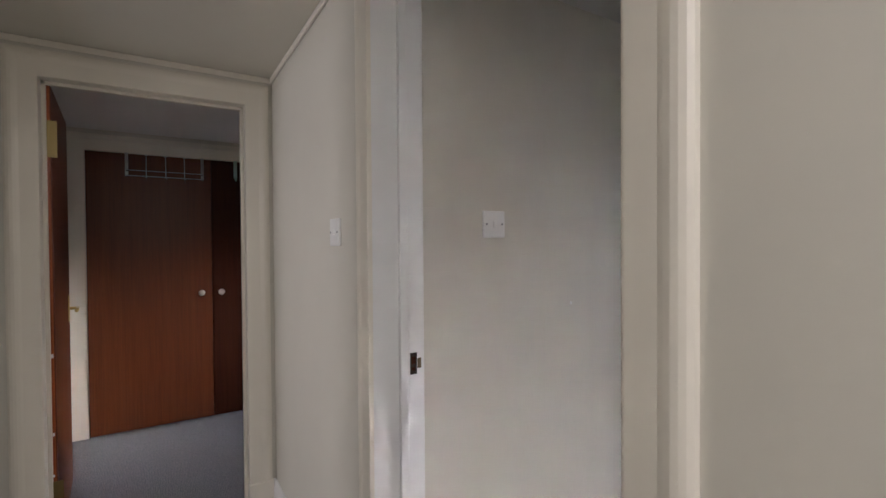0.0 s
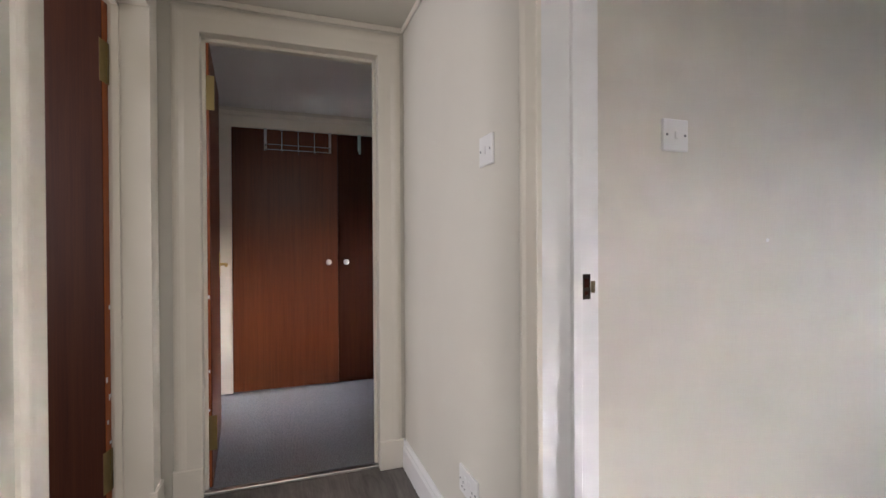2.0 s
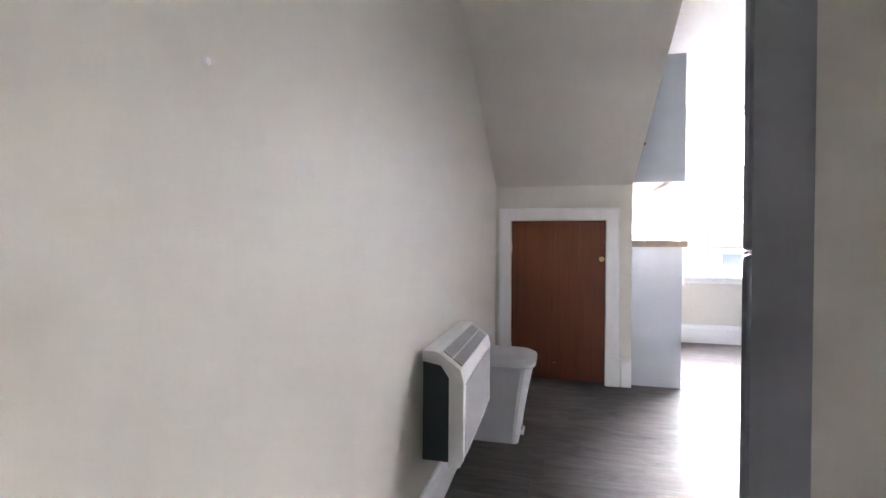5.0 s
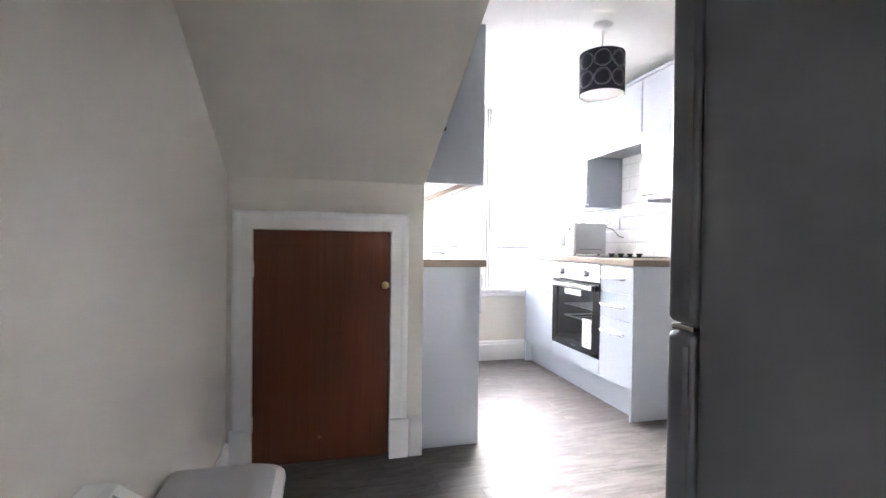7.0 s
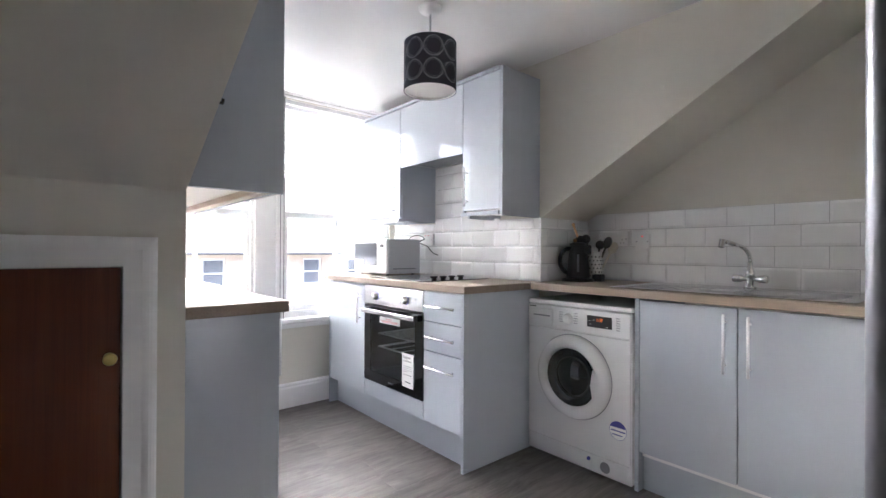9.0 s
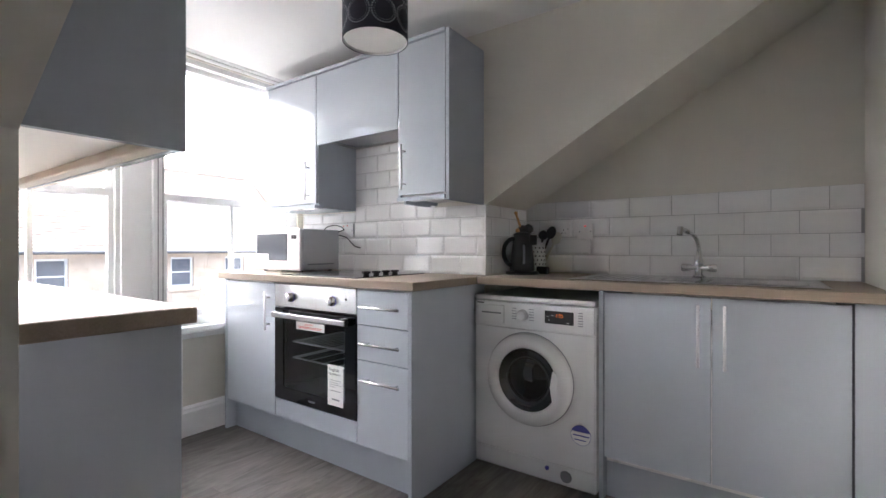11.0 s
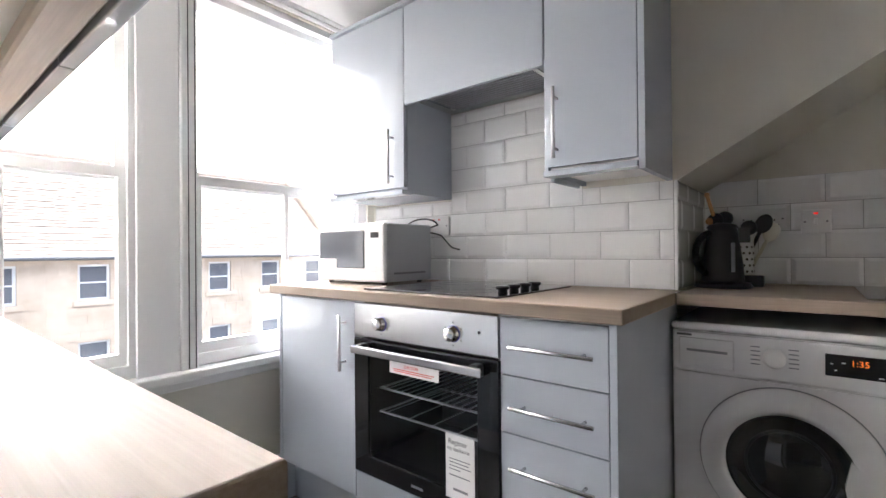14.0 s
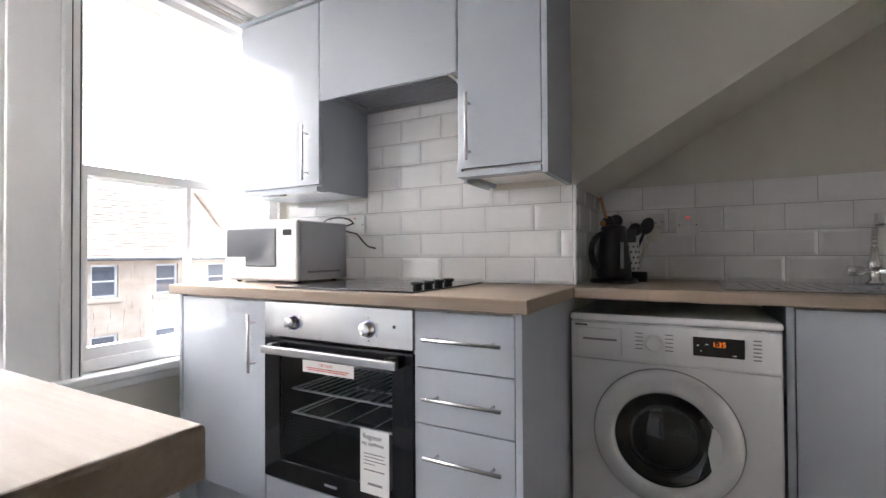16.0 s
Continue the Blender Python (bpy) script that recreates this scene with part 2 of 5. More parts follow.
def slab_with_holes(axis, a0, a1, s0, s1, z0, z1, holes):
    """One connected wall across an axis from a0 to a1, along the other from s0 to s1, with holes (s, s, z, z)."""
    bm = bmesh.new()
    ss = sorted({s0, s1, *(min(max(v, s0), s1) for h in holes for v in h[:2])})
    zz = sorted({z0, z1, *(min(max(v, z0), z1) for h in holes for v in h[2:])})
    verts = {}

    def vert(i, j, a):
        if (i, j, a) not in verts:
            verts[i, j, a] = bm.verts.new((a, ss[i], zz[j]) if axis == 0 else (ss[i], a, zz[j]))
        return verts[i, j, a]

    def solid(i, j):
        if not (0 <= i < len(ss) - 1 and 0 <= j < len(zz) - 1):
            return False
        s, z = (ss[i] + ss[i + 1]) / 2, (zz[j] + zz[j + 1]) / 2
        return not any(h[0] < s < h[1] and h[2] < z < h[3] for h in holes)
    for i in range(len(ss) - 1):
        for j in range(len(zz) - 1):
            if not solid(i, j):
                continue
            for a in (a0, a1):
                bm.faces.new([vert(i, j, a), vert(i + 1, j, a), vert(i + 1, j + 1, a), vert(i, j + 1, a)])
            for di, dj, p, q in ((-1, 0, (i, j), (i, j + 1)), (1, 0, (i + 1, j), (i + 1, j + 1)), (0, -1, (i, j), (i + 1, j)), (0, 1, (i, j + 1), (i + 1, j + 1))):
                if not solid(i + di, j + dj):
                    bm.faces.new([vert(*p, a0), vert(*q, a0), vert(*q, a1), vert(*p, a1)])
    return bm


# ---- the shell of the attic flat ----
WX, EXW = 0.115, 1.03          # faces of the heater wall and of the wall towards the fridge
YN = 4.95                      # face of the window wall
ZC, ZH = 2.15, 2.10            # kitchen and hall ceilings
CHW, CHE = 0.956, 2.762        # cheeks of the dormer
SWX = 3.245                    # face of the wall behind the sink
YK, YR = 3.38, 3.49            # knee wall by the cupboard, return wall by the sink

SUB = painted("dark_subfloor", (0.10, 0.095, 0.09), 0.8, 60, 0.1, 0.1)
structure("floor", box((-1.09, -3.2, -0.14), (3.4, 5.3, -0.012)), SUB, "grey wood-effect plank floor over dark boards")
structure("wall_heater_side", slab_with_holes(0, WX - 0.12, WX, 0.15, YK, 0, 2.4, []), WALL, "cream painted plaster wall")
structure("wall_partition", slab_with_holes(1, 0.0, 0.15, -1.07, SWX + 0.12, 0, 2.4, [(0.155, 0.965, -0.1, 1.995)]), WALL, "cream painted wall with an open doorway")
structure("wall_beside_fridge", box((EXW, 0.15, 0), (EXW + 0.12, 1.50, 2.4)), WALL, "cream painted wall end beside the fridge")
structure("wall_fridge_recess", box((EXW + 0.12, 1.38, 0), (1.70, 1.50, 2.4)), WALL, "cream painted back wall of the recess")
# Unseen gap added beside the fridge; its width sets the bounced window light.
structure("wall_end_of_sink", box((1.96, 1.87, 0), (SWX + 0.12, 1.99, 2.4)), WALL, "cream painted wall at the end of the sink run")
structure("wall_side_gap", box((SWX, 0.15, 0), (SWX + 0.12, 1.87, 2.4)), WALL, "unseen plain wall closing the gap added beside the fridge")
structure("wall_sink_side", box((SWX, 1.99, 0), (SWX + 0.12, YR + 0.12, 2.4)), WALL, "cream painted wall above the sink tiles")
structure("wall_return", box((CHE + 0.12, YR, 0), (SWX, YR + 0.12, 1.6)), WALL, "short cream return wall")
structure("wall_dormer_east", box((CHE, YR, 0), (CHE + 0.12, 5.25, 2.4)), WALL, "cream dormer wall behind the grey units")
structure("wall_dormer_west", box((CHW - 0.12, YK + 0.002, 0), (CHW, 5.25, 2.4)), WALL, "cream dormer wall behind the shallow units")
structure("wall_knee", slab_with_holes(1, YK, YK + 0.1, WX - 0.12, CHW - 0.12, 0, 1.28, [(0.212, 0.808, -0.1, 1.036)]), WALL, "low cream wall under the slope")
eaves = box((-0.005, YK + 0.60, 0), (CHW - 0.12, YK + 0.65, 1.28))
add_box(eaves, (-0.105, YK + 0.1, 0), (-0.005, YK + 0.65, 1.28))
add_box(eaves, (-0.105, YK + 0.1, 1.28), (CHW - 0.12, YK + 0.65, 1.34))
add_box(eaves, (-0.105, YK, -0.14), (CHW - 0.12, YK + 0.65, -0.012))
structure("cupboard_lining", eaves, WALL, "plain lining of the eaves cupboard")
structure("wall_window", slab_with_holes(1, YN, YN + 0.30, CHW, CHE, 0, 2.4, [(1.0, 1.70, 0.61, 2.112), (1.815, 2.72, 0.61, 2.112)]), WALL, "cream wall under two sash windows")
# sloping soffits under the main roof, each with its cheek towards the dormer
kw, ke = 0.50, 0.58
ys = YK - (ZC - 1.25) / kw
structure("ceiling_slope_west", prism([(YK + 0.1, 1.25 - 0.1 * kw), (ys, ZC), (ys, 2.4), (YK + 0.1, 2.4)], WX, CHW - 0.0, 0), WALL, "cream sloping soffit above the cupboard")
ye = YR - (ZC - 1.262) / ke
structure("ceiling_slope_east", prism([(YR, 1.262), (ye, ZC), (ye, 2.4), (YR, 2.4)], CHE + 0.0, SWX, 0), WALL, "cream sloping soffit above the sink")
structure("ceiling", box((WX - 0.12, 0.0, ZC + 0.0), (SWX + 0.12, 5.25, 2.55)), CEIL, "white painted kitchen ceiling")
# The ceiling leaves an unseen hole, added for the fill lamp.
hall_top = box((-1.07, -3.2, ZH), (1.75, 0.0, 2.25))
add_box(hall_top, (2.55, -3.2, ZH), (2.9, 0.0, 2.25))
add_box(hall_top, (1.75, -3.2, ZH), (2.55, -0.85, 2.25))
add_box(hall_top, (1.75, -0.25, ZH), (2.55, 0.0, 2.25))
# Two unseen boards added behind the fill lamps to block blue sky light.
structure("hall_opening_board", box((1.75, -0.85, 2.20), (2.55, -0.25, 2.215)), WALL, "unseen cream board closing the opening added above the fill lamp")
structure("south_opening_board", box((-1.0, -3.17, 0.8), (0.0, -3.155, 2.0)), WALL, "unseen cream board behind the south fill lamp, keeping sky light out")
structure("ceiling_hall", hall_top, WALL, "cream painted hall ceiling")
structure("wall_hall_end", slab_with_holes(0, -1.19, -1.07, -1.18, 1.7, 0, 2.4, [(-0.895, -0.105, -0.1, 1.975)]), WALL, "cream hall end wall with an open doorway")
structure("wall_hall_south", slab_with_holes(1, -1.18, -1.03, -1.07, 2.9, 0, 2.4, [(-0.925, -0.08, -0.1, 1.975)]), WALL, "cream hall wall with an open doorway")
structure("wall_hall_east", slab_with_holes(0, 2.9, 3.0, -1.18, 0.15, 0, 2.4, []), WALL, "plain wall at the end of the hall")
# rooms beyond the two open doors
structure("floor_bedroom_screed", box((-3.3, -1.6, -0.14), (-1.09, 1.7, -0.006)), SUB, "screed under the carpet")
structure("wall_bedroom_west", box((-3.3, -1.6, 0), (-3.2, 1.7, 2.4)), WALL, "plain bedroom wall")
structure("wall_bedroom_south", box((-3.2, -1.18, 0), (-1.19, -1.06, 2.4)), WALL, "plain bedroom wall")
# Opening added out of sight; its size sets how bright the bedroom is.
structure("wall_bedroom_north", slab_with_holes(1, 1.6, 1.7, -3.2, -1.19, 0, 2.4, [(-2.08, -1.88, 1.05, 1.66)]), WALL, "bedroom wall with an unseen opening added to let sky light in")
structure("ceiling_bedroom", box((-3.3, -1.6, 2.06), (-1.19, 1.7, 2.2)), CEIL, "white bedroom ceiling")
structure("wall_south_room", slab_with_holes(1, -3.2, -3.1, -1.6, 2.0, 0, 2.4, [(-1.0, 0.0, 0.8, 2.0)]), WALL, "plain wall of the south room with an unseen opening added for the fill lamp")
structure("wall_south_room_west", box((-1.7, -3.2, 0), (-1.6, -1.18, 2.4)), WALL, "plain wall of the south room")
structure("wall_south_room_east", box((1.2, -3.1, 0), (1.3, -1.18, 2.4)), WALL, "plain wall of the south room")
structure("floor_south_room", box((-1.7, -3.2, -0.14), (-1.09, -1.18, -0.012)), SUB, "floor of the south room")
structure("ceiling_south_room", box((-1.7, -3.2, ZH), (-1.07, -1.18, 2.25)), CEIL, "ceiling of the south room")

# carpet with a looped rib
CARPET, ct, cp = nodes_of("blue_grey_ribbed_carpet")
cv = coords(ct, (1, 1, 1))
rib = ct.nodes.new("ShaderNodeTexWave")
rib.bands_direction = "Y"
rib.inputs["Scale"].default_value = 42.0
rib.inputs["Distortion"].default_value = 4.0
rib.inputs["Detail"].default_value = 2.0
ct.links.new(cv, rib.inputs["Vector"])
tuft = noise_of(ct, cv, 150.0, 3)
cc = mix_of(ct, 0.28, ramp_of(ct, tuft, [(0.3, (0.06, 0.064, 0.072)), (0.7, (0.24, 0.25, 0.27))]), ramp_of(ct, rib.outputs["Fac"], [(0.2, (0.07, 0.074, 0.082)), (0.8, (0.23, 0.24, 0.26))]))
ct.links.new(cc, cp.inputs["Base Color"])
cp.inputs["Roughness"].default_value = 0.95
bump_of(ct, cp, tuft, 0.5, 0.003)
structure("carpet", box((-3.2, -1.06, -0.006), (-1.105, 1.6, 0.008), 0.003), CARPET, "blue-grey ribbed carpet in the bedroom")
structure("threshold_strip", box((-1.115, -0.895, -0.002), (-1.085, -0.105, 0.012), 0.004, 2), metal("aluminium_strip", (0.6, 0.6, 0.58), 0.35, 1), "worn aluminium carpet strip")


def skirting(name, axis, face, out, s0, s1, h=0.16, mat=GLOSS, z0=0.0):
    """A moulded board: face is the wall's plane, out the side it stands on (+1 or -1)."""
    d = 0.018 * out
    prof = [(face, z0), (face + d, z0), (face + d, h - 0.035), (face + d * 0.75, h - 0.022), (face + d * 0.85, h - 0.012), (face + d * 0.4, h), (face, h)]
    if axis == 0:
        bm = prism(prof, s0, s1, 1)
    else:
        bm = prism(prof, s0, s1, 0)
    return structure(name, bm, mat, "white gloss moulded skirting board")


skirting("baseboard_heater_wall", 0, WX, 1, 0.152, YK - 0.002, 0.128)
skirting("baseboard_knee_corner", 1, YK, -1, WX + 0.02, 0.142, 0.18)
skirting("baseboard_knee_end", 1, YK, -1, 0.897, CHW, 0.18)
skirting("baseboard_window", 1, YN, -1, 1.262, 2.25, 0.165)
skirting("baseboard_hall_north", 1, 0.0, -1, -1.05, 0.06, 0.13)
skirting("baseboard_hall_end_corner", 0, -1.07, 1, -0.018, -0.002, 0.13)
skirting("baseboard_hall_south", 1, -1.03, 1, 0.1, 2.88, 0.13)
skirting("baseboard_hall_north_east", 1, 0.0, -1, 1.06, 2.88, 0.13)
skirting("baseboard_fridge_wall", 0, EXW, -1, 0.25, 1.50, 0.15)


def architrave(name, axis, face, out, a, b, top, w=0.09, mat=CREAMGLOSS, z0=0.0, block=0.0, legs="ab", parent_label="cream gloss moulded door surround"):
    """Three moulded boards round an opening from a to b; the legs end on blocks."""
    root = None
    d = 0.02 * out
    sect = [(0.0, 0.0), (0.0, 0.62), (0.04, 0.68), (0.55, 0.72), (0.64, 0.8), (0.74, 0.86), (0.84, 0.82), (0.93, 0.68), (1.0, 0.45), (1.0, 0.0)]
    pieces = []
    for side, s, sg in (("a", a, -1), ("b", b, 1)):
        if side not in legs:
            continue
        bm = bmesh.new()
        poly = [(s + sg * p * w, face + d * q) for p, q in sect]
        bot = max(z0, block)
        rows = []
        for z, grow in ((bot, 0.0), (top, 0.0)):
            rows.append([bm.verts.new((x, y, z) if axis == 1 else (y, x, z)) for x, y in poly])
        # mitred head
        top_row = [bm.verts.new((s + sg * p * w, face + d * q, top + p * w) if axis == 1 else (face + d * q, s + sg * p * w, top + p * w)) for p, q in sect]
        for r, q in ((rows[0], rows[1]), (rows[1], top_row)):
            for k in range(len(sect)):
                n = (k + 1) % len(sect)
                bm.faces.new((r[k], r[n], q[n], q[k]))
        bm.faces.new(rows[0])
        bm.faces.new(top_row)
        pieces.append(("jamb_trim", bm))
        if block:
            lo, hi = sorted((s - sg * 0.002, s + sg * (w + 0.006)))
            y0, y1 = sorted((face, face + d * 1.25))
            blk = box((lo, y0, 0), (hi, y1, block), 0.003) if axis == 1 else box((y0, lo, 0), (y1, hi, block), 0.003)
            pieces.append(("plinth_block", blk))
    bm = bmesh.new()
    ra, rb = [], []
    for p, q in sect:
        pa, pb = (a - p * w, face + d * q, top + p * w), (b + p * w, face + d * q, top + p * w)
        if axis == 0:
            pa, pb = (pa[1], pa[0], pa[2]), (pb[1], pb[0], pb[2])
        ra.append(bm.verts.new(pa))
        rb.append(bm.verts.new(pb))
    for k in range(len(sect)):
        n = (k + 1) % len(sect)
        bm.faces.new((ra[k], ra[n], rb[n], rb[k]))
    bm.faces.new(ra)
    bm.faces.new(rb)
    root = structure(name, bm, mat, parent_label)
    for n, b2 in pieces:
        part(n, b2, mat, root)
    return root


def lining(name, axis, a0, a1, s0, s1, top, stop_at, mat=GLOSS, t=0.02):
    """The lining of a door opening, with its stop."""
    bm = bmesh.new()

    def bxs(p0, p1, q0, q1, z0, z1):
        add_box(bm, (q0, p0, z0) if axis == 1 else (p0, q0, z0), (q1, p1, z1) if axis == 1 else (p1, q1, z1), 0.0015)
    bxs(a0, a1, s0, s0 + t, 0, top + t)
    bxs(a0, a1, s1 - t, s1, 0, top + t)
    bxs(a0, a1, s0 + t, s1 - t, top, top + t)
    bxs(stop_at - 0.012, stop_at + 0.012, s0 + t, s0 + t + 0.014, 0, top)
    bxs(stop_at - 0.012, stop_at + 0.012, s1 - t - 0.014, s1 - t, 0, top)
    bxs(stop_at - 0.012, stop_at + 0.012, s0 + t, s1 - t, top - 0.014, top)
    return structure(name, bm, mat, "white gloss door lining with a stop")


lining("door_frame_kitchen", 1, -0.002, 0.153, 0.155, 0.965, 1.975, 0.085)
architrave("trim_kitchen_door", 1, 0.0, -1, 0.175, 0.945, 1.975, 0.085, CREAMGLOSS)
lining("door_frame_bedroom", 0, -1.192, -1.068, -0.895, -0.105, 1.955, -1.13, CREAMGLOSS)
architrave("trim_bedroom_door", 0, -1.07, 1, -0.875, -0.125, 1.955, 0.105, CREAMGLOSS, 0.0, 0.135)
lining("door_frame_south", 1, -1.182, -1.028, -0.925, -0.08, 1.955, -1.125, CREAMGLOSS)
architrave("trim_south_door", 1, -1.03, 1, -0.905, -0.10, 1.955, 0.10, CREAMGLOSS, 0.0, 0.135)
architrave("trim_cupboard", 1, YK, -1, 0.217, 0.804, 1.03, 0.08, GLOSS, 0.0, 0.18, "ab", "white gloss surround of the eaves cupboard")

# picture bead along the top of the hall walls
for nm, bm in (("bead_hall_end", box((-1.07, -1.03, 2.075), (-1.058, 0.0, 2.10), 0.005, 2)),
               ("bead_hall_north", box((-1.058, -0.012, 2.075), (2.9, 0.0, 2.10), 0.005, 2)),
               ("bead_hall_south", box((-1.058, -1.03, 2.075), (2.9, -1.018, 2.10), 0.005, 2))):
    structure(nm, bm, CREAMGLOSS, "thin cream bead under the hall ceiling")
structure("cornice_window", prism([(YN, 2.118), (YN - 0.012, 2.118), (YN - 0.018, 2.128), (YN - 0.016, 2.136), (YN - 0.028, 2.146), (YN - 0.030, 2.15), (YN, 2.15)], CHW, CHE, 0), GLOSS, "white moulding over the windows")


# ---- sash windows ----
def sash_window(name, x0, x1, z0, z1, bar, meet):
    y = YN
    root = tagged(structure(name, slab_with_holes(1, y + 0.015, y + 0.14, x0, x1, z0, z1, [(x0 + 0.045, x1 - 0.045, z0 + 0.03, z1 - 0.02)]), GLOSS, "white painted timber sash window"), "", "window")

    def sash(nm, a, b, c, d, ya, stile, low, high):
        fr = part(nm, slab_with_holes(1, ya, ya + 0.035, a, b, c, d, [(a + stile, b - stile, c + low, d - high)]), GLOSS, root)
        pane = part("pane", box((a + stile - 0.004, ya + 0.015, c + low - 0.004), (b - stile + 0.004, ya + 0.019, d - high + 0.004)), GLASS, fr, "clear window pane")
        pane.visible_shadow = False
        return fr
    a, b = x0 + 0.045, x1 - 0.045
    sash("upper_sash", a, b, meet - 0.02, z1 - 0.02, y + 0.075, 0.035, 0.035, 0.03)
    lower = sash("lower_sash", a, b, z0 + 0.03, meet + 0.02, y + 0.035, 0.035, 0.055, 0.035)
    part("glazing_bar", box((bar - 0.011, y + 0.036, z0 + 0.06), (bar + 0.011, y + 0.068, meet), 0.003), GLOSS, lower)
    part("staff_bead", slab_with_holes(1, y + 0.012, y + 0.03, a - 0.004, b + 0.004, z0 + 0.026, z1 - 0.018, [(a + 0.012, b - 0.012, z0 + 0.045, z1 - 0.03)]), GLOSS, root)
    lift = part("sash_lift", rod(((a + b) / 2, y + 0.03, z0 + 0.075), ((a + b) / 2, y + 0.012, z0 + 0.085), 0.008), BRASS, lower, "small brass sash lift")
    return root


sash_window("window_1", 1.0, 1.70, 0.61, 2.112, 1.325, 1.32)
sash_window("window_2", 1.815, 2.72, 0.61, 2.112, 2.267, 1.32)
structure("window_post", box((1.66, YN - 0.012, 0.60), (1.80, YN, 2.117), 0.003), GLOSS, "white boxed post between the windows")
structure("window_post_bead", box((1.80, YN - 0.022, 0.60), (1.86, YN, 2.117), 0.006, 2), GLOSS, "white bead beside the post")
structure("window_sill", box((CHW, YN - 0.055, 0.575), (CHE, YN + 0.06, 0.61), 0.009, 3), GLOSS, "white painted window sill board")
structure("trim_sill_apron", box((CHW, YN - 0.02, 0.54), (CHE, YN, 0.575), 0.005, 2), GLOSS, "white moulding under the sill")
# Black strips stand in for the dark channel grooves beside the post.
for x in (1.8235, 1.8475):
    structure("dark_groove_line", box((x, YN - 0.0235, 0.612), (x + 0.0035, YN - 0.02, 2.11)), BLACK, "thin black strip standing in for a dark groove beside the window post")


# ---- doors ----
def bar_handle(parent, a, b, out, r=0.006, mat=STEELV):
    """A round bar on two short posts; out: from the front towards the room."""
    a, b, out = Vector(a), Vector(b), Vector(out)
    d = (b - a).normalized()
    bm = rod(a + out, b + out, r, 14)
    for p in (a + d * 0.03, b - d * 0.03):
        add_rod(bm, p, p + out, r * 0.75, 10)
    return part("handle", bm, mat, parent, "slim satin steel bar handle", True)


def hinge(parent, m):
    """A brass butt hinge: two leaves, knuckle and screws."""
    bm = bmesh.new()
    add_box(bm, (-0.040, -0.0015, -0.075), (-0.004, 0.0015, 0.075), 0.001)
    add_box(bm, (0.004, -0.0015, -0.075), (0.040, 0.0015, 0.075), 0.001)
    for k in range(5):
        add_rod(bm, (0, -0.002, -0.075 + k * 0.03), (0, -0.002, -0.046 + k * 0.03), 0.0060, 10)
    bmesh.ops.transform(bm, matrix=m, verts=bm.verts)
    h = part("hinge", bm, OLDBRASS, parent, "aged brass butt hinge")
    bm = bmesh.new()
    for sx in (-0.02, 0.02):
        for z in (-0.052, 0.0, 0.052):
            add_rod(bm, (sx + 0.004 * (1 if z else -1), -0.0025, z), (sx + 0.004 * (1 if z else -1), 0.0, z), 0.0035, 8)
    bmesh.ops.transform(bm, matrix=m, verts=bm.verts)
    part("screws", bm, BLACK, h)
    return h


def door_leaf(name, hinge_at, turn, width, height, label, face=DOORWOOD, lever=1):
    """A flush veneered leaf that turns about hinge_at; its length lies along turn degrees."""
    root = thing(name, (hinge_at[0], hinge_at[1], 0.012), label, "door")
    m = Matrix.Translation((hinge_at[0], hinge_at[1], 0)) @ Matrix.Rotation(radians(turn), 4, "Z")

    def put(nm, bm, mat, lab="", par=root, smooth=False):
        bmesh.ops.transform(bm, matrix=m, verts=bm.verts)
        return part(nm, bm, mat, par, lab, smooth)
    put("core", box((0.003, -0.017, 0.012), (width, 0.017, height), 0.002), EDGEWOOD, "orange-brown worn hardwood lipping")
    for s in (-1, 1):
        put("veneer_face", box((0.004, min(s * 0.017, s * 0.021), 0.013), (width - 0.001, max(s * 0.017, s * 0.021), height - 0.001), 0.001), face)
    rng = random.Random(7)
    bm = bmesh.new()
    for k in range(9):
        z = 0.1 + rng.random() * 0.75
        c = rng.uniform(-0.012, 0.012)
        add_box(bm, (0.0012, c - 0.004, z), (0.0032, c + rng.uniform(0.002, 0.006), z + rng.uniform(0.008, 0.035)))
    put("chipped_paint", bm, GLOSS, "white paint flecks on the edge")
    for z in (0.25, height - 0.22):
        hm = m @ Matrix.Translation((0.0, 0.0, z)) @ Matrix.Rotation(radians(90), 4, "Z")
        hinge(root, hm)
    z = 0.96
    for s in (-1, 1):
        bm = box((width - 0.09, min(s * 0.021, s * 0.026), z - 0.07), (width - 0.05, max(s * 0.021, s * 0.026), z + 0.07), 0.002)
        pl = put("handle_plate", bm, BRASS, "aged brass lever plate")
        bm = rod((width - 0.07, s * 0.025, z), (width - 0.07, s * 0.062, z), 0.008)
        add_rod(bm, (width - 0.07, s * 0.06, z), (width - 0.17, s * 0.06, z - 0.004), 0.008)
        put("lever", bm, BRASS, "", pl, True)
    return root


door_leaf("bedroom_door", (-1.128, -0.868), 184, 0.735, 1.945, "red-brown veneered door standing open into the carpeted bedroom")
door_leaf("south_room_door", (-0.890, -1.150), 258, 0.78, 1.945, "red-brown veneered door, darkened as if in shade, standing open into the next room", DARKWOOD)

# strike plate in the lining of the kitchen door
sp = thing("strike_plate", (0.176, 0.118, 0.91), "old dark brass lock keep in a chipped white lining", "strike plate")
part("plate", slab_with_holes(0, 0.1755, 0.1775, 0.108, 0.128, 0.925, 0.984, [(0.112, 0.123, 0.934, 0.944), (0.111, 0.125, 0.952, 0.973)]), metal("tarnished_brass", (0.07, 0.058, 0.045), 0.55), sp)
part("lip", box((0.1755, 0.130, 0.940), (0.1775, 0.142, 0.968), 0.0008), metal("tarnished_lip", (0.2, 0.16, 0.1), 0.4), sp)
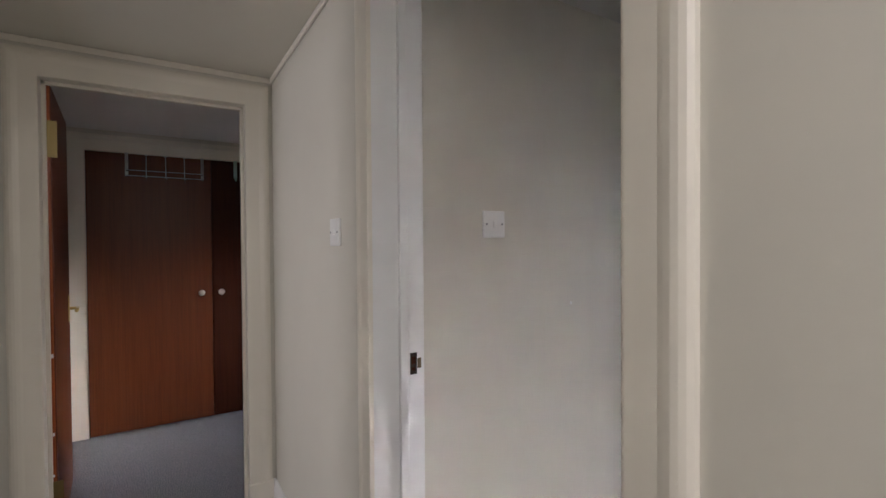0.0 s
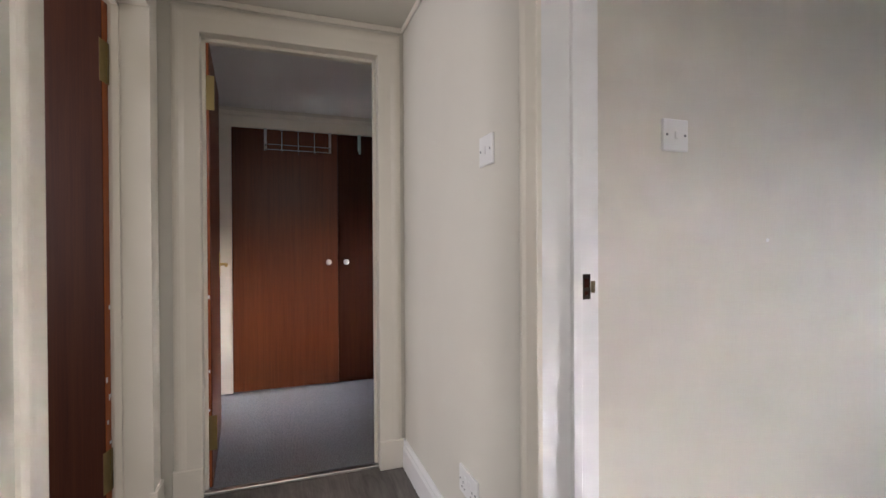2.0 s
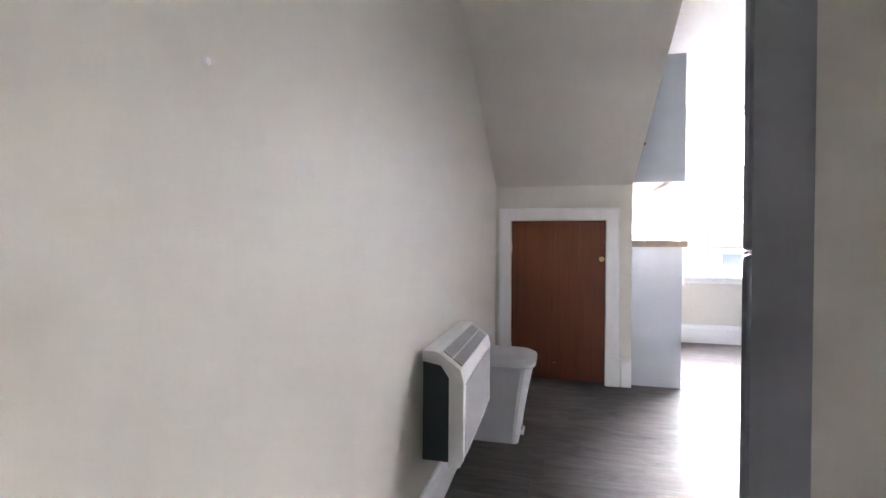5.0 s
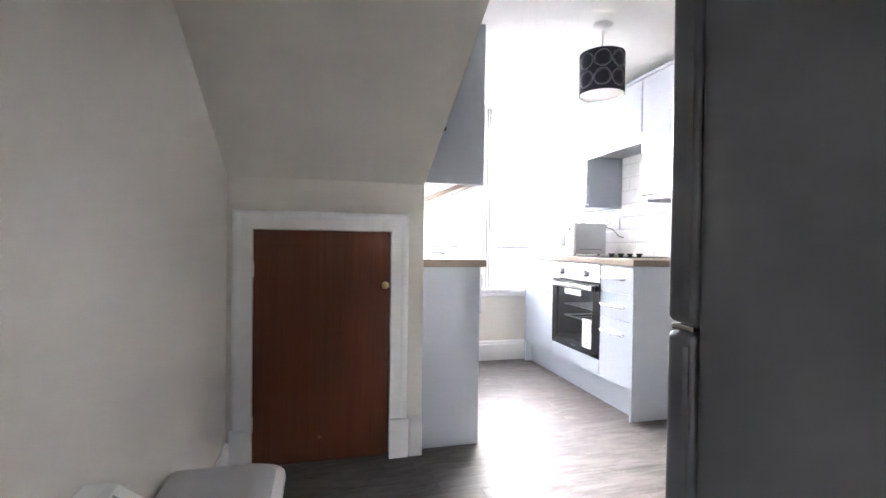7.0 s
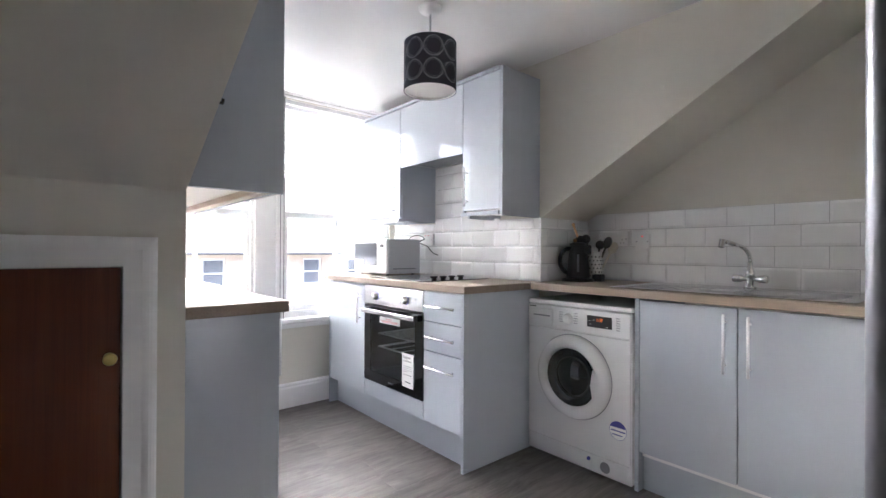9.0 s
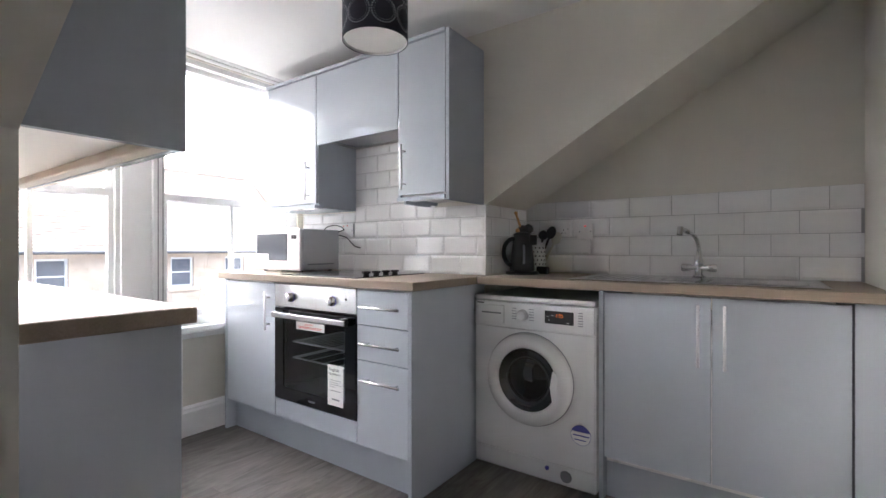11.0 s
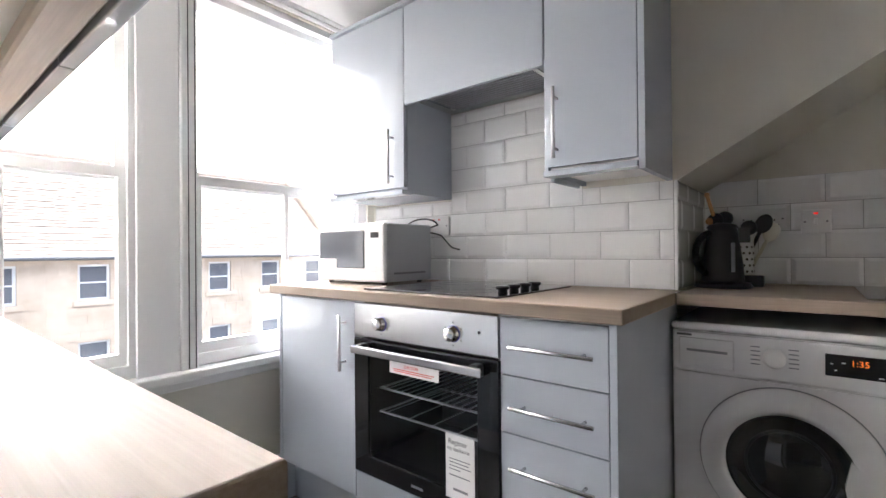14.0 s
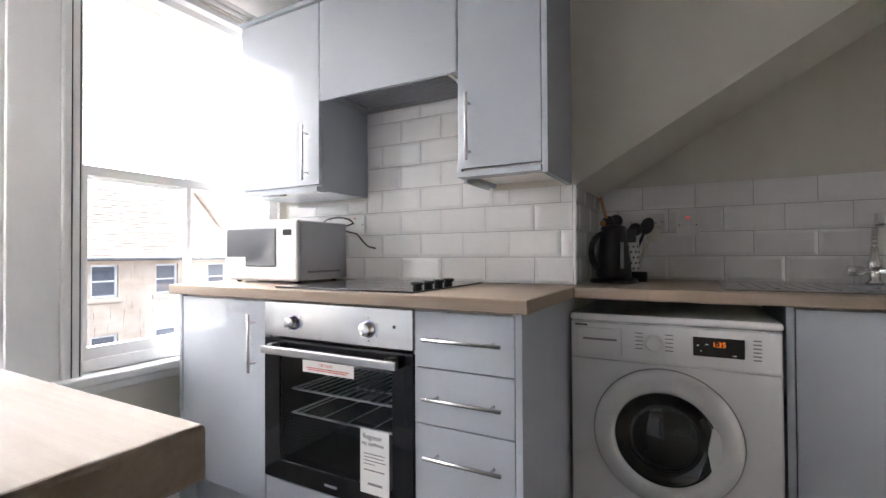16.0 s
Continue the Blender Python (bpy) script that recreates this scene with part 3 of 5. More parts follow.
part("recess", box((0.1748, 0.111, 0.926), (0.1757, 0.125, 0.974)), DARKWOOD, sp, "bare dark timber in the lock recess")
sp.location.z += 0.006

dot = thing("wall_plug", (WX, 0.80, 1.07), "tiny white plastic plug in the cream wall", "wall plug")
part("cap", lathe((WX - 0.001, 0.80, 1.07), (1, 0, 0), [(0.0, 0.004), (0.004, 0.0036), (0.006, 0.001), (0.006, 0.0)], 12), WHITEPL, dot)

# ---- the eaves cupboard ----
cup = thing("cupboard_door", (0.51, YK, 0.012), "small red-brown veneered eaves cupboard door, closed", "door")
part("leaf", box((0.220, YK + 0.002, 0.012), (0.801, YK + 0.024, 1.027), 0.002), DOORWOOD, cup)
part("chip", box((0.490, YK - 0.001, 0.115), (0.503, YK + 0.002, 0.124)), EDGEWOOD, cup, "pale chip in the veneer")
kn = part("knob", lathe((0.776, YK + 0.002, 0.788), (0, -1, 0), [(0.0, 0.0), (0.013, 0.0), (0.013, 0.003), (0.007, 0.006), (0.007, 0.016), (0.014, 0.022), (0.0165, 0.030), (0.013, 0.037), (0.0, 0.039)], 20), BRASS, cup, "round brass knob", True)
for z in (0.2, 0.86):
    part("hinge", rod((0.2185, YK - 0.003, z - 0.032), (0.2185, YK - 0.003, z + 0.032), 0.005), GLOSS, cup, "painted-over hinge knuckle")


# ---- switches and sockets ----
def plate(name, centre, normal, w, h, label, rockers=1, neon=0, screws=True, holes=0, cat="switch"):
    """A moulded wall plate; normal is the room side of the wall."""
    n = Vector(normal)
    side = Vector((-n.y, n.x, 0))
    m = Matrix.Translation(centre) @ Matrix((side, (0, 0, 1), n)).transposed().to_4x4()
    root = thing(name, centre, label, cat)

    def put(nm, bm, mat, lab="", par=root):
        bmesh.ops.transform(bm, matrix=m, verts=bm.verts)
        return part(nm, bm, mat, par, lab)
    put("plate", box((-w / 2, -h / 2, 0.0), (w / 2, h / 2, 0.009), 0.003, 2), WHITEPL)
    for k in range(rockers):
        x = (k - (rockers - 1) / 2) * 0.034
        y = 0.012 if holes else 0.0
        put("rocker", box((x - 0.006, y - 0.011, 0.008), (x + 0.006, y + 0.011, 0.0125), 0.002), WHITEPL)
    for k in range(neon):
        x = (k - (neon - 1) / 2) * 0.034
        put("neon", box((x - 0.006, h / 2 - 0.016, 0.0085), (x + 0.006, h / 2 - 0.010, 0.0105), 0.001), NEON if neon == 1 else REDINK, "red indicator")
    if screws:
        for s in (-1, 1):
            put("screw", rod((s * (w / 2 - 0.012), 0, 0.0085), (s * (w / 2 - 0.012), 0, 0.0105), 0.0035, 10), GREYPL)
    for k in range(holes):
        x0 = (k - (holes - 1) / 2) * 0.072
        bm = bmesh.new()
        for dx, dy, a, b in ((0, -0.004, 0.002, 0.004), (-0.011, -0.022, 0.0035, 0.002), (0.011, -0.022, 0.0035, 0.002)):
            add_box(bm, (x0 + dx - a, dy - b, 0.0085), (x0 + dx + a, dy + b, 0.0096))
        put("pin_slots", bm, BLACK)
    return root


plate("light_switch", (-0.11, -0.0, 1.328), (0, -1, 0), 0.086, 0.086, "white plastic light switch on the cream hall wall")
plate("light_switch", (WX, 0.443, 1.351), (1, 0, 0), 0.086, 0.086, "white fused switch plate on the cream kitchen wall")
plate("wall_socket", (-0.255, 0.0, 0.30), (0, -1, 0), 0.146, 0.086, "white double socket low on the hall wall", 2, 0, True, 2, "socket")
plate("wall_socket", (2.750, 4.50, 1.155), (-1, 0, 0), 0.146, 0.086, "white double switch plate on the white tiles above the hob", 2, 2, True, 0, "socket")
plate("cooker_switch", (SWX - 0.012, 3.128, 1.134), (-1, 0, 0), 0.086, 0.086, "white switch with a red light on the tiles", 1, 1, True, 0, "switch")
plate("wall_socket", (SWX - 0.012, 3.285, 1.150), (-1, 0, 0), 0.146, 0.086, "white socket behind the kettle on the tiles", 2, 0, True, 2, "socket")
plate("wall_switch", (2.35, 1.99, 1.16), (0, 1, 0), 0.086, 0.086, "white switch on the wall at the end of the sink")

# ---- night storage heater ----
hx, h0, h1, hb, ht = WX, 1.655, 2.20, 0.225, 0.558
hs = (1.655 + 2.20) / 2
heater = thing("wall_heater", (hx, hs, hb), "white slim electric panel heater with dark grey ends", "heater")
part("back_case", prism([(hx + 0.006, hb + 0.012), (hx + 0.085, hb + 0.012), (hx + 0.085, ht - 0.075), (hx + 0.06, ht - 0.04), (hx + 0.006, ht - 0.03)], h0, h1, 1), DARKGREY, heater, "dark blue-grey steel back case")
front = prism([(hx + 0.085, hb), (hx + 0.118, hb), (hx + 0.128, hb + 0.02), (hx + 0.128, ht - 0.085), (hx + 0.119, ht - 0.050), (hx + 0.056, ht - 0.004), (hx + 0.042, ht), (hx + 0.004, ht), (hx + 0.004, ht - 0.03), (hx + 0.06, ht - 0.04), (hx + 0.085, ht - 0.075)], h0 - 0.004, h1 + 0.004, 1)
part("front_case", front, WHITEPL, heater, "white moulded front")
part("front_panel", box((hx + 0.128, h0 + 0.03, hb + 0.03), (hx + 0.131, h1 - 0.03, ht - 0.095), 0.003, 2), APPL, heater)
u = Vector((-0.063, 0, 0.046)).normalized()
nrm = Vector((u.z, 0, -u.x))
base = Vector((hx + 0.119, 0, ht - 0.050))
for a, b, nm in ((0.004, 0.036, "outlet_grille"), (0.042, 0.074, "outlet_grille")):
    bm = bmesh.new()
    p = [base + u * a, base + u * b]
    y0 = h0 + 0.03
    vs = [bm.verts.new((q.x + nrm.x * 0.002, y, q.z + nrm.z * 0.002)) for q, y in ((p[0], y0), (p[0], h1 - 0.03), (p[1], h1 - 0.03), (p[1], y0))]
    bm.faces.new(vs)
    ext = bmesh.ops.extrude_face_region(bm, geom=bm.faces[:])
    for v in ext["geom"]:
        if isinstance(v, bmesh.types.BMVert):
            v.co -= nrm * 0.006
    g = part(nm, bm, GREYPL, heater, "grey slotted air outlet")
    for k in range(24):
        y = h0 + 0.04 + k * (h1 - h0 - 0.08) / 23
        part("slat", rod((p[0].x + nrm.x * 0.003, y, p[0].z + nrm.z * 0.003), (p[1].x + nrm.x * 0.003, y, p[1].z + nrm.z * 0.003), 0.0018, 6), WHITEPL, g)
part("lower_trim", box((hx + 0.1282, h0 + 0.05, hb + 0.016), (hx + 0.1295, h1 - 0.12, hb + 0.02)), GREYPL, heater)

# ---- pedal bin ----
bn = thing("pedal_bin", (0.27, 2.52, 0.0), "pale grey-white plastic pedal bin with a closed lid beside the heater", "bin")
bm = bmesh.new()
rings = []
for z, x0, x1, y0, y1, r in ((0.0, 0.145, 0.345, 2.375, 2.60, 0.025), (0.012, 0.145, 0.348, 2.372, 2.602, 0.03), (0.18, 0.138, 0.375, 2.358, 2.625, 0.04), (0.335, 0.130, 0.405, 2.345, 2.645, 0.05)):
    ring = []
    for cx, cy, a0 in ((x1 - r, y1 - r, 0), (x0 + r * 0.3, y1 - r * 0.3, 90), (x0 + r * 0.3, y0 + r * 0.3, 180), (x1 - r, y0 + r, 270)):
        rr = r if a0 in (0, 270) else r * 0.3
        for k in range(5):
            a = radians(a0 + k * 22.5)
            ring.append(bm.verts.new((cx + rr * math.cos(a), cy + rr * math.sin(a), z)))
    rings.append(ring)
for p, q in zip(rings, rings[1:]):
    for k in range(len(p)):
        bm.faces.new((p[k], p[(k + 1) % len(p)], q[(k + 1) % len(p)], q[k]))
bm.faces.new(rings[0])
bm.faces.new(rings[-1])
part("body", bm, BINPL, bn)
bm = bmesh.new()
rings = []
for z, g in ((0.330, 0.0), (0.345, 0.012), (0.358, 0.010), (0.372, -0.012), (0.380, -0.06)):
    ring = []
    x0, x1, y0, y1, r = 0.128 - g * 0.2, 0.405 + g, 2.345 - g, 2.645 + g, 0.07
    for cx, cy, a0, rr in ((x1 - r, y1 - r, 0, r), (x0 + 0.02, y1 - 0.02, 90, 0.02), (x0 + 0.02, y0 + 0.02, 180, 0.02), (x1 - r, y0 + r, 270, r)):
        for k in range(6):
            a = radians(a0 + k * 18)
            ring.append(bm.verts.new((cx + rr * math.cos(a), cy + rr * math.sin(a), z)))
    rings.append(ring)
for p, q in zip(rings, rings[1:]):
    for k in range(len(p)):
        bm.faces.new((p[k], p[(k + 1) % len(p)], q[(k + 1) % len(p)], q[k]))
bm.faces.new(rings[0])
bm.faces.new(rings[-1])
part("lid", bm, BINPL, bn, "domed hinged lid")
part("pedal", box((0.335, 2.45, 0.012), (0.365, 2.53, 0.028), 0.005, 2), BINPL, bn)
part("pedal_slot", box((0.352, 2.44, 0.04), (0.360, 2.47, 0.11), 0.002), GREYPL, bn, "dark slot")

# ---- fridge-freezer ----
fx0, fx1, fy0, fy1 = 1.045, 1.60, 1.51, 1.862
fr = thing("fridge_freezer", ((fx0 + fx1) / 2, (fy0 + fy1) / 2, 0.0), "tall graphite fridge freezer with silver doors beside the wall", "fridge")
part("body", box((fx0, fy0, 0.03), (fx1, fy1, 1.86), 0.004, 2), FRIDGESIDE, fr, "dark graphite steel cabinet")
part("plinth", box((fx0 + 0.02, fy0 + 0.02, 0.0), (fx1 - 0.02, fy1 - 0.02, 0.03)), BLACK, fr)
for nm, z0, z1 in (("freezer_door", 0.05, 0.846), ("fridge_door", 0.858, 1.86)):
    d = part(nm, box((fx0 - 0.003, fy1 + 0.008, z0), (fx1 + 0.003, fy1 + 0.066, z1), 0.014, 5), FRIDGEDOOR, fr, "brushed silver door", True)
    part("gasket", box((fx0 + 0.008, fy1, z0 + 0.01), (fx1 - 0.008, fy1 + 0.008, z1 - 0.01)), GREYPL, d)
    part("door_edge", box((fx0 - 0.0045, fy1 + 0.014, z0 + 0.02), (fx0 - 0.0028, fy1 + 0.026, z1 - 0.02)), GREYPL, d)
part("door_hinge", box((fx0 - 0.002, fy1 + 0.01, 0.847), (fx0 + 0.06, fy1 + 0.056, 0.857), 0.004, 3), CHROME, fr, "chrome centre hinge bracket")

# ---- kitchen units ----
FX = 2.167     # fronts of the oven run
SX = 2.662     # fronts of the sink run


def unit(name, lo, hi, label, category="cabinet"):
    return thing(name, ((lo[0] + hi[0]) / 2, (lo[1] + hi[1]) / 2, lo[2]), label, category)


def front_panel(nm, parent, x, y0, y1, z0, z1, out=-1, gap=0.0018):
    a, b = sorted((x, x - out * 0.018))
    return part(nm, box((a, y0 + gap, z0 + gap), (b, y1 - gap, z1 - gap), 0.0018, 2), CAB, parent)


# drawer unit, end panel, oven housing and base cupboard of the oven run
ep = unit("end_panel", (FX, 3.485, 0), (2.745, 3.503, 0), "pale grey end panel of the oven run, down to the floor", "panel")
part("board", box((FX - 0.002, 3.485, 0.0), (2.748, 3.503, 0.868), 0.001), CABSIDE, ep)
ep2 = unit("end_panel", (FX, 4.872, 0), (2.745, 4.89, 0), "pale grey end panel near the window", "panel")
part("board", box((FX - 0.002, 4.868, 0.0), (2.748, 4.886, 0.868), 0.001), CABSIDE, ep2)

dr = unit("drawer_unit", (FX, 3.503, 0.11), (2.745, 3.80, 0.86), "pale grey three-drawer unit with steel bar handles", "drawers")
part("carcass", box((FX + 0.019, 3.505, 0.168), (2.745, 3.799, 0.866)), CABIN, dr)
for z0, z1, zh in ((0.705, 0.862, 0.787), (0.550, 0.705, 0.628), (0.172, 0.550, 0.470)):
    d = front_panel("drawer", dr, FX, 3.504, 3.800, z0, z1)
    bar_handle(d, (FX, 3.532, zh), (FX, 3.756, zh), (-0.03, 0, 0), 0.0055, STEEL)

oh = unit("oven_housing", (FX, 3.80, 0.11), (2.745, 4.402, 0.86), "pale grey oven housing under the worktop", "cabinet")
bm = bmesh.new()
add_box(bm, (FX + 0.019, 3.801, 0.168), (2.745, 3.816, 0.866))
add_box(bm, (FX + 0.019, 4.385, 0.168), (2.745, 4.400, 0.866))
add_box(bm, (FX + 0.019, 3.816, 0.168), (2.745, 4.385, 0.262))
add_box(bm, (2.71, 3.816, 0.262), (2.745, 4.385, 0.866))
part("carcass", bm, CABIN, oh)
front_panel("filler", oh, FX, 3.802, 4.400, 0.172, 0.270)

bc = unit("base_cabinet", (FX, 4.402, 0.11), (2.745, 4.868, 0.86), "pale grey gloss base cabinet with one door by the window")
part("carcass", box((FX + 0.019, 4.402, 0.168), (2.745, 4.867, 0.866)), CABIN, bc)
d = front_panel("door", bc, FX, 4.402, 4.868, 0.172, 0.862)
bar_handle(d, (FX, 4.452, 0.615), (FX, 4.452, 0.815), (-0.03, 0, 0), 0.0055)
pl = unit("plinth_board", (2.225, 3.503, 0), (2.243, 4.868, 0), "pale grey kickboard under the oven run", "plinth")
part("board", box((2.225, 3.503, 0.0), (2.243, 4.868, 0.166), 0.001), CABSIDE, pl)

# built-in oven
ov = unit("oven", (FX, 3.81, 0.255), (2.70, 4.39, 0.86), "built-in stainless oven with a black glass door and paper labels", "oven")
ox = FX - 0.004
y0, y1 = 3.803, 4.399
part("cavity", slab_with_holes(0, ox + 0.05, ox + 0.052, y0 + 0.01, y1 - 0.01, 0.276, 0.75, [(y0 + 0.06, y1 - 0.06, 0.33, 0.70)]), ENAMEL, ov)
bm = bmesh.new()
for lo, hi in (((ox + 0.05, y0 + 0.05, 0.32), (ox + 0.42, y1 - 0.05, 0.325)), ((ox + 0.05, y0 + 0.05, 0.70), (ox + 0.42, y1 - 0.05, 0.705)),
               ((ox + 0.05, y0 + 0.05, 0.325), (ox + 0.42, y0 + 0.055, 0.70)), ((ox + 0.05, y1 - 0.055, 0.325), (ox + 0.42, y1 - 0.05, 0.70)), ((ox + 0.42, y0 + 0.05, 0.32), (ox + 0.425, y1 - 0.05, 0.705))):
    add_box(bm, lo, hi)
part("oven_liner", bm, ENAMEL, ov, "dark enamelled oven interior")
cpn = part("control_panel", box((ox, y0, 0.745), (ox + 0.03, y1, 0.862), 0.003, 2), STEEL, ov, "brushed stainless control panel")
for y in (4.262, 3.957):
    k = part("dial", lathe((ox, y, 0.797), (-1, 0, 0), [(0.0, 0), (0.023, 0), (0.023, 0.004), (0.020, 0.006), (0.0195, 0.022), (0.017, 0.026), (0.0, 0.026)], 28), CHROME, cpn, "round chrome dial", True)
    part("skirt", lathe((ox - 0.0005, y, 0.797), (-1, 0, 0), [(0.0245, 0), (0.0245, 0.002), (0.0225, 0.003)], 28), BLUEINK, cpn)
    for j in range(6):
        a = radians(30 + j * 60)
        bm = box((ox - 0.0004, y + 0.034 * math.cos(a) - 0.002, 0.797 + 0.034 * math.sin(a) - 0.002), (ox + 0.001, y + 0.034 * math.cos(a) + 0.002, 0.797 + 0.034 * math.sin(a) + 0.002))
        part("marking", bm, INK, cpn)
part("pilot_light", rod((ox - 0.001, 3.865, 0.81), (ox + 0.001, 3.865, 0.81), 0.005), BLACK, cpn)
door = part("oven_door", slab_with_holes(0, ox, ox + 0.012, y0, y1, 0.274, 0.738, [(y0 + 0.07, y1 - 0.07, 0.335, 0.685)]), BLACKGLASS, ov, "black glass oven door")
part("inner_frame", slab_with_holes(0, ox + 0.012, ox + 0.045, y0 + 0.006, y1 - 0.006, 0.278, 0.734, [(y0 + 0.07, y1 - 0.07, 0.335, 0.685)]), BLACK, door)
win = part("window", box((ox + 0.0015, y0 + 0.068, 0.333), (ox + 0.0055, y1 - 0.068, 0.687)), DARKGLASS, door, "smoked glass oven window")
win.visible_shadow = False
bm = box((ox - 0.045, y0 + 0.03, 0.695), (ox - 0.032, y1 - 0.03, 0.722), 0.004, 2)
hd = part("oven_handle", bm, STEEL, door, "flat stainless grab handle")
for y in (y0 + 0.045, y1 - 0.075):
    part("bracket", box((ox - 0.034, y, 0.690), (ox, y + 0.03, 0.726), 0.004), BLACK, door)
for z, n in ((0.555, 14), (0.472, 5)):
    rk = part("oven_rack", tube([(ox + 0.07, y0 + 0.06, z), (ox + 0.07, y1 - 0.06, z), (ox + 0.40, y1 - 0.06, z), (ox + 0.40, y0 + 0.06, z), (ox + 0.07, y0 + 0.06, z)], 0.0042, 6), STEELV, ov, "chrome wire shelf")
    for j in range(n):
        y = y0 + 0.09 + j * (y1 - y0 - 0.18) / max(1, n - 1)
        part("wire", rod((ox + 0.07, y, z + 0.001), (ox + 0.40, y, z + 0.001), 0.0026, 6), STEELV, rk)
FACE_W = Matrix(((0, 0, -1, 0), (-1, 0, 0, 0), (0, 1, 0, 0), (0, 0, 0, 1)))


def face_text(text, size, x, y, z, material, parent, name="lettering"):
    """Words on a front that faces the dormer's west side, from y (their left end) on."""
    return letters(text, size, material, Matrix.Translation((x, y, z)) @ FACE_W, parent, name)


def bars(x, y, z, rows, parent, mat=INK, t=0.0006):
    """Unreadable print as plain bars: (offset, height above z, length, thickness)."""
    for oy, oz, ln, th in rows:
        part("printed_bar", box((x - t, y - oy - ln, z + oz), (x, y - oy, z + oz + th)), mat, parent)


cl = part("caution_label", box((ox - 0.0012, 4.012, 0.643), (ox, 4.222, 0.681)), PAPER, ov, "white paper label with a red heading")
face_text("CAUTION", 0.013, ox - 0.0016, 4.155, 0.666, REDINK, cl)
bars(ox - 0.0012, 4.21, 0.643, [(0.004, 0.014, 0.175, 0.0025), (0.01, 0.008, 0.16, 0.0025)], cl, REDINK)
rl = part("register_label", box((ox - 0.0012, 3.884, 0.315), (ox, 3.988, 0.503)), PAPER, ov, "white paper label with grey print")
face_text("Register", 0.021, ox - 0.0016, 3.978, 0.475, INK, rl)
face_text("my appliance", 0.0155, ox - 0.0016, 3.982, 0.457, INK, rl)
bars(ox - 0.0012, 3.978, 0.313, [(0.004, 0.118, 0.075, 0.0022), (0.004, 0.108, 0.07, 0.0022), (0.004, 0.098, 0.078, 0.0022), (0.004, 0.088, 0.04, 0.0022), (0.004, 0.070, 0.074, 0.003), (0.018, 0.028, 0.052, 0.007)], rl, GREYPL)
bars(ox - 0.0004, 4.13, 0.296, [(0.0, 0.0, 0.05, 0.008)], door, GREYPL)

# hob
hob = unit("hob", (2.19, 3.81, 0.905), (2.68, 4.37, 0.91), "black ceramic hob set into the oak worktop", "hob")
part("glass", box((2.185, 3.815, 0.9055), (2.675, 4.375, 0.9115), 0.002, 2), BLACKGLASS, hob)
for cx, cy, r in ((2.31, 3.97, 0.07), (2.31, 4.23, 0.09), (2.54, 4.23, 0.07), (2.54, 3.99, 0.09)):
    part("heating_zone", lathe((cx, cy, 0.9116), (0, 0, 1), [(r, 0), (r, 0.0003), (r - 0.003, 0.0003), (r - 0.003, 0)], 40), GREYPL, hob)
for k in range(4):
    part("control_knob", lathe((2.29 + k * 0.068, 3.865, 0.9115), (0, 0, 1), [(0.0, 0), (0.015, 0), (0.014, 0.010), (0.021, 0.012), (0.022, 0.019), (0.019, 0.022), (0.0, 0.022)], 20), BLACK, hob, "black control knob", True)

# worktops
wt = unit("worktop", (2.15, 3.465, 0.868), (2.75, 4.93, 0.905), "oak-effect laminate worktop over the oven run", "worktop")
part("top", box((2.150, 3.467, 0.868), (2.7535, 4.935, 0.905), 0.004, 3), OAK, wt)
wt2 = unit("worktop", (2.64, 2.0, 0.868), (3.165, 3.467, 0.905), "oak-effect laminate worktop with an inset sink", "worktop")
part("top", box((2.640, 1.994, 0.868), (SWX - 0.009, 3.463, 0.9045), 0.004, 3), OAK, wt2)
part("joint_strip", box((2.640, 3.463, 0.870), (2.7535, 3.467, 0.9058)), STEEL, wt2)

# wall units of the oven run
UX = 2.447
up = unit("wall_cabinet", (UX, 3.515, 1.29), (2.75, 3.845, 2.05), "tall pale grey wall cabinet with a bar handle")
part("carcass", box((UX + 0.019, 3.513, 1.292), (2.7595, 3.800, 2.040)), CABIN, up)
part("side_panel", box((UX - 0.002, 3.495, 1.266), (2.7595, 3.513, 2.052), 0.001), CABSIDE, up)
d = front_panel("door", up, UX, 3.515, 3.800, 1.300, 2.036)
bar_handle(d, (UX, 3.757, 1.325), (UX, 3.757, 1.545), (-0.03, 0, 0), 0.0055)
hu = unit("hood_cabinet", (UX, 3.847, 1.65), (2.75, 4.43, 2.05), "pale grey flap cabinet above the cooker hood")
part("carcass", box((UX + 0.019, 3.802, 1.70), (2.7595, 4.420, 2.040)), CABIN, hu)
front_panel("door", hu, UX, 3.802, 4.420, 1.632, 2.036)
u3 = unit("wall_cabinet", (UX, 4.432, 1.29), (2.75, 4.90, 2.05), "pale grey wall cabinet beside the window")
part("carcass", box((UX + 0.019, 4.421, 1.276), (2.7595, 4.885, 2.040)), CABSIDE, u3)
d = front_panel("door", u3, UX, 4.422, 4.885, 1.300, 2.036)
bar_handle(d, (UX, 4.485, 1.320), (UX, 4.485, 1.540), (-0.03, 0, 0), 0.0055)
part("side_panel", box((UX + 0.001, 3.7885, 1.276), (2.7595, 3.8005, 1.652)), CABSIDE, up)
crn = unit("cabinet_cornice", (UX - 0.012, 3.512, 2.036), (2.7595, 4.895, 2.052), "pale grey flat cornice along the wall cabinets", "cornice")
part("strip", box((UX - 0.012, 3.513, 2.038), (UX + 0.05, 4.888, 2.054), 0.001), CAB, crn)
pel = unit("light_pelmet", (UX, 3.53, 1.262), (UX + 0.02, 4.895, 1.30), "pale grey pelmet strips under the wall cabinets", "pelmet")
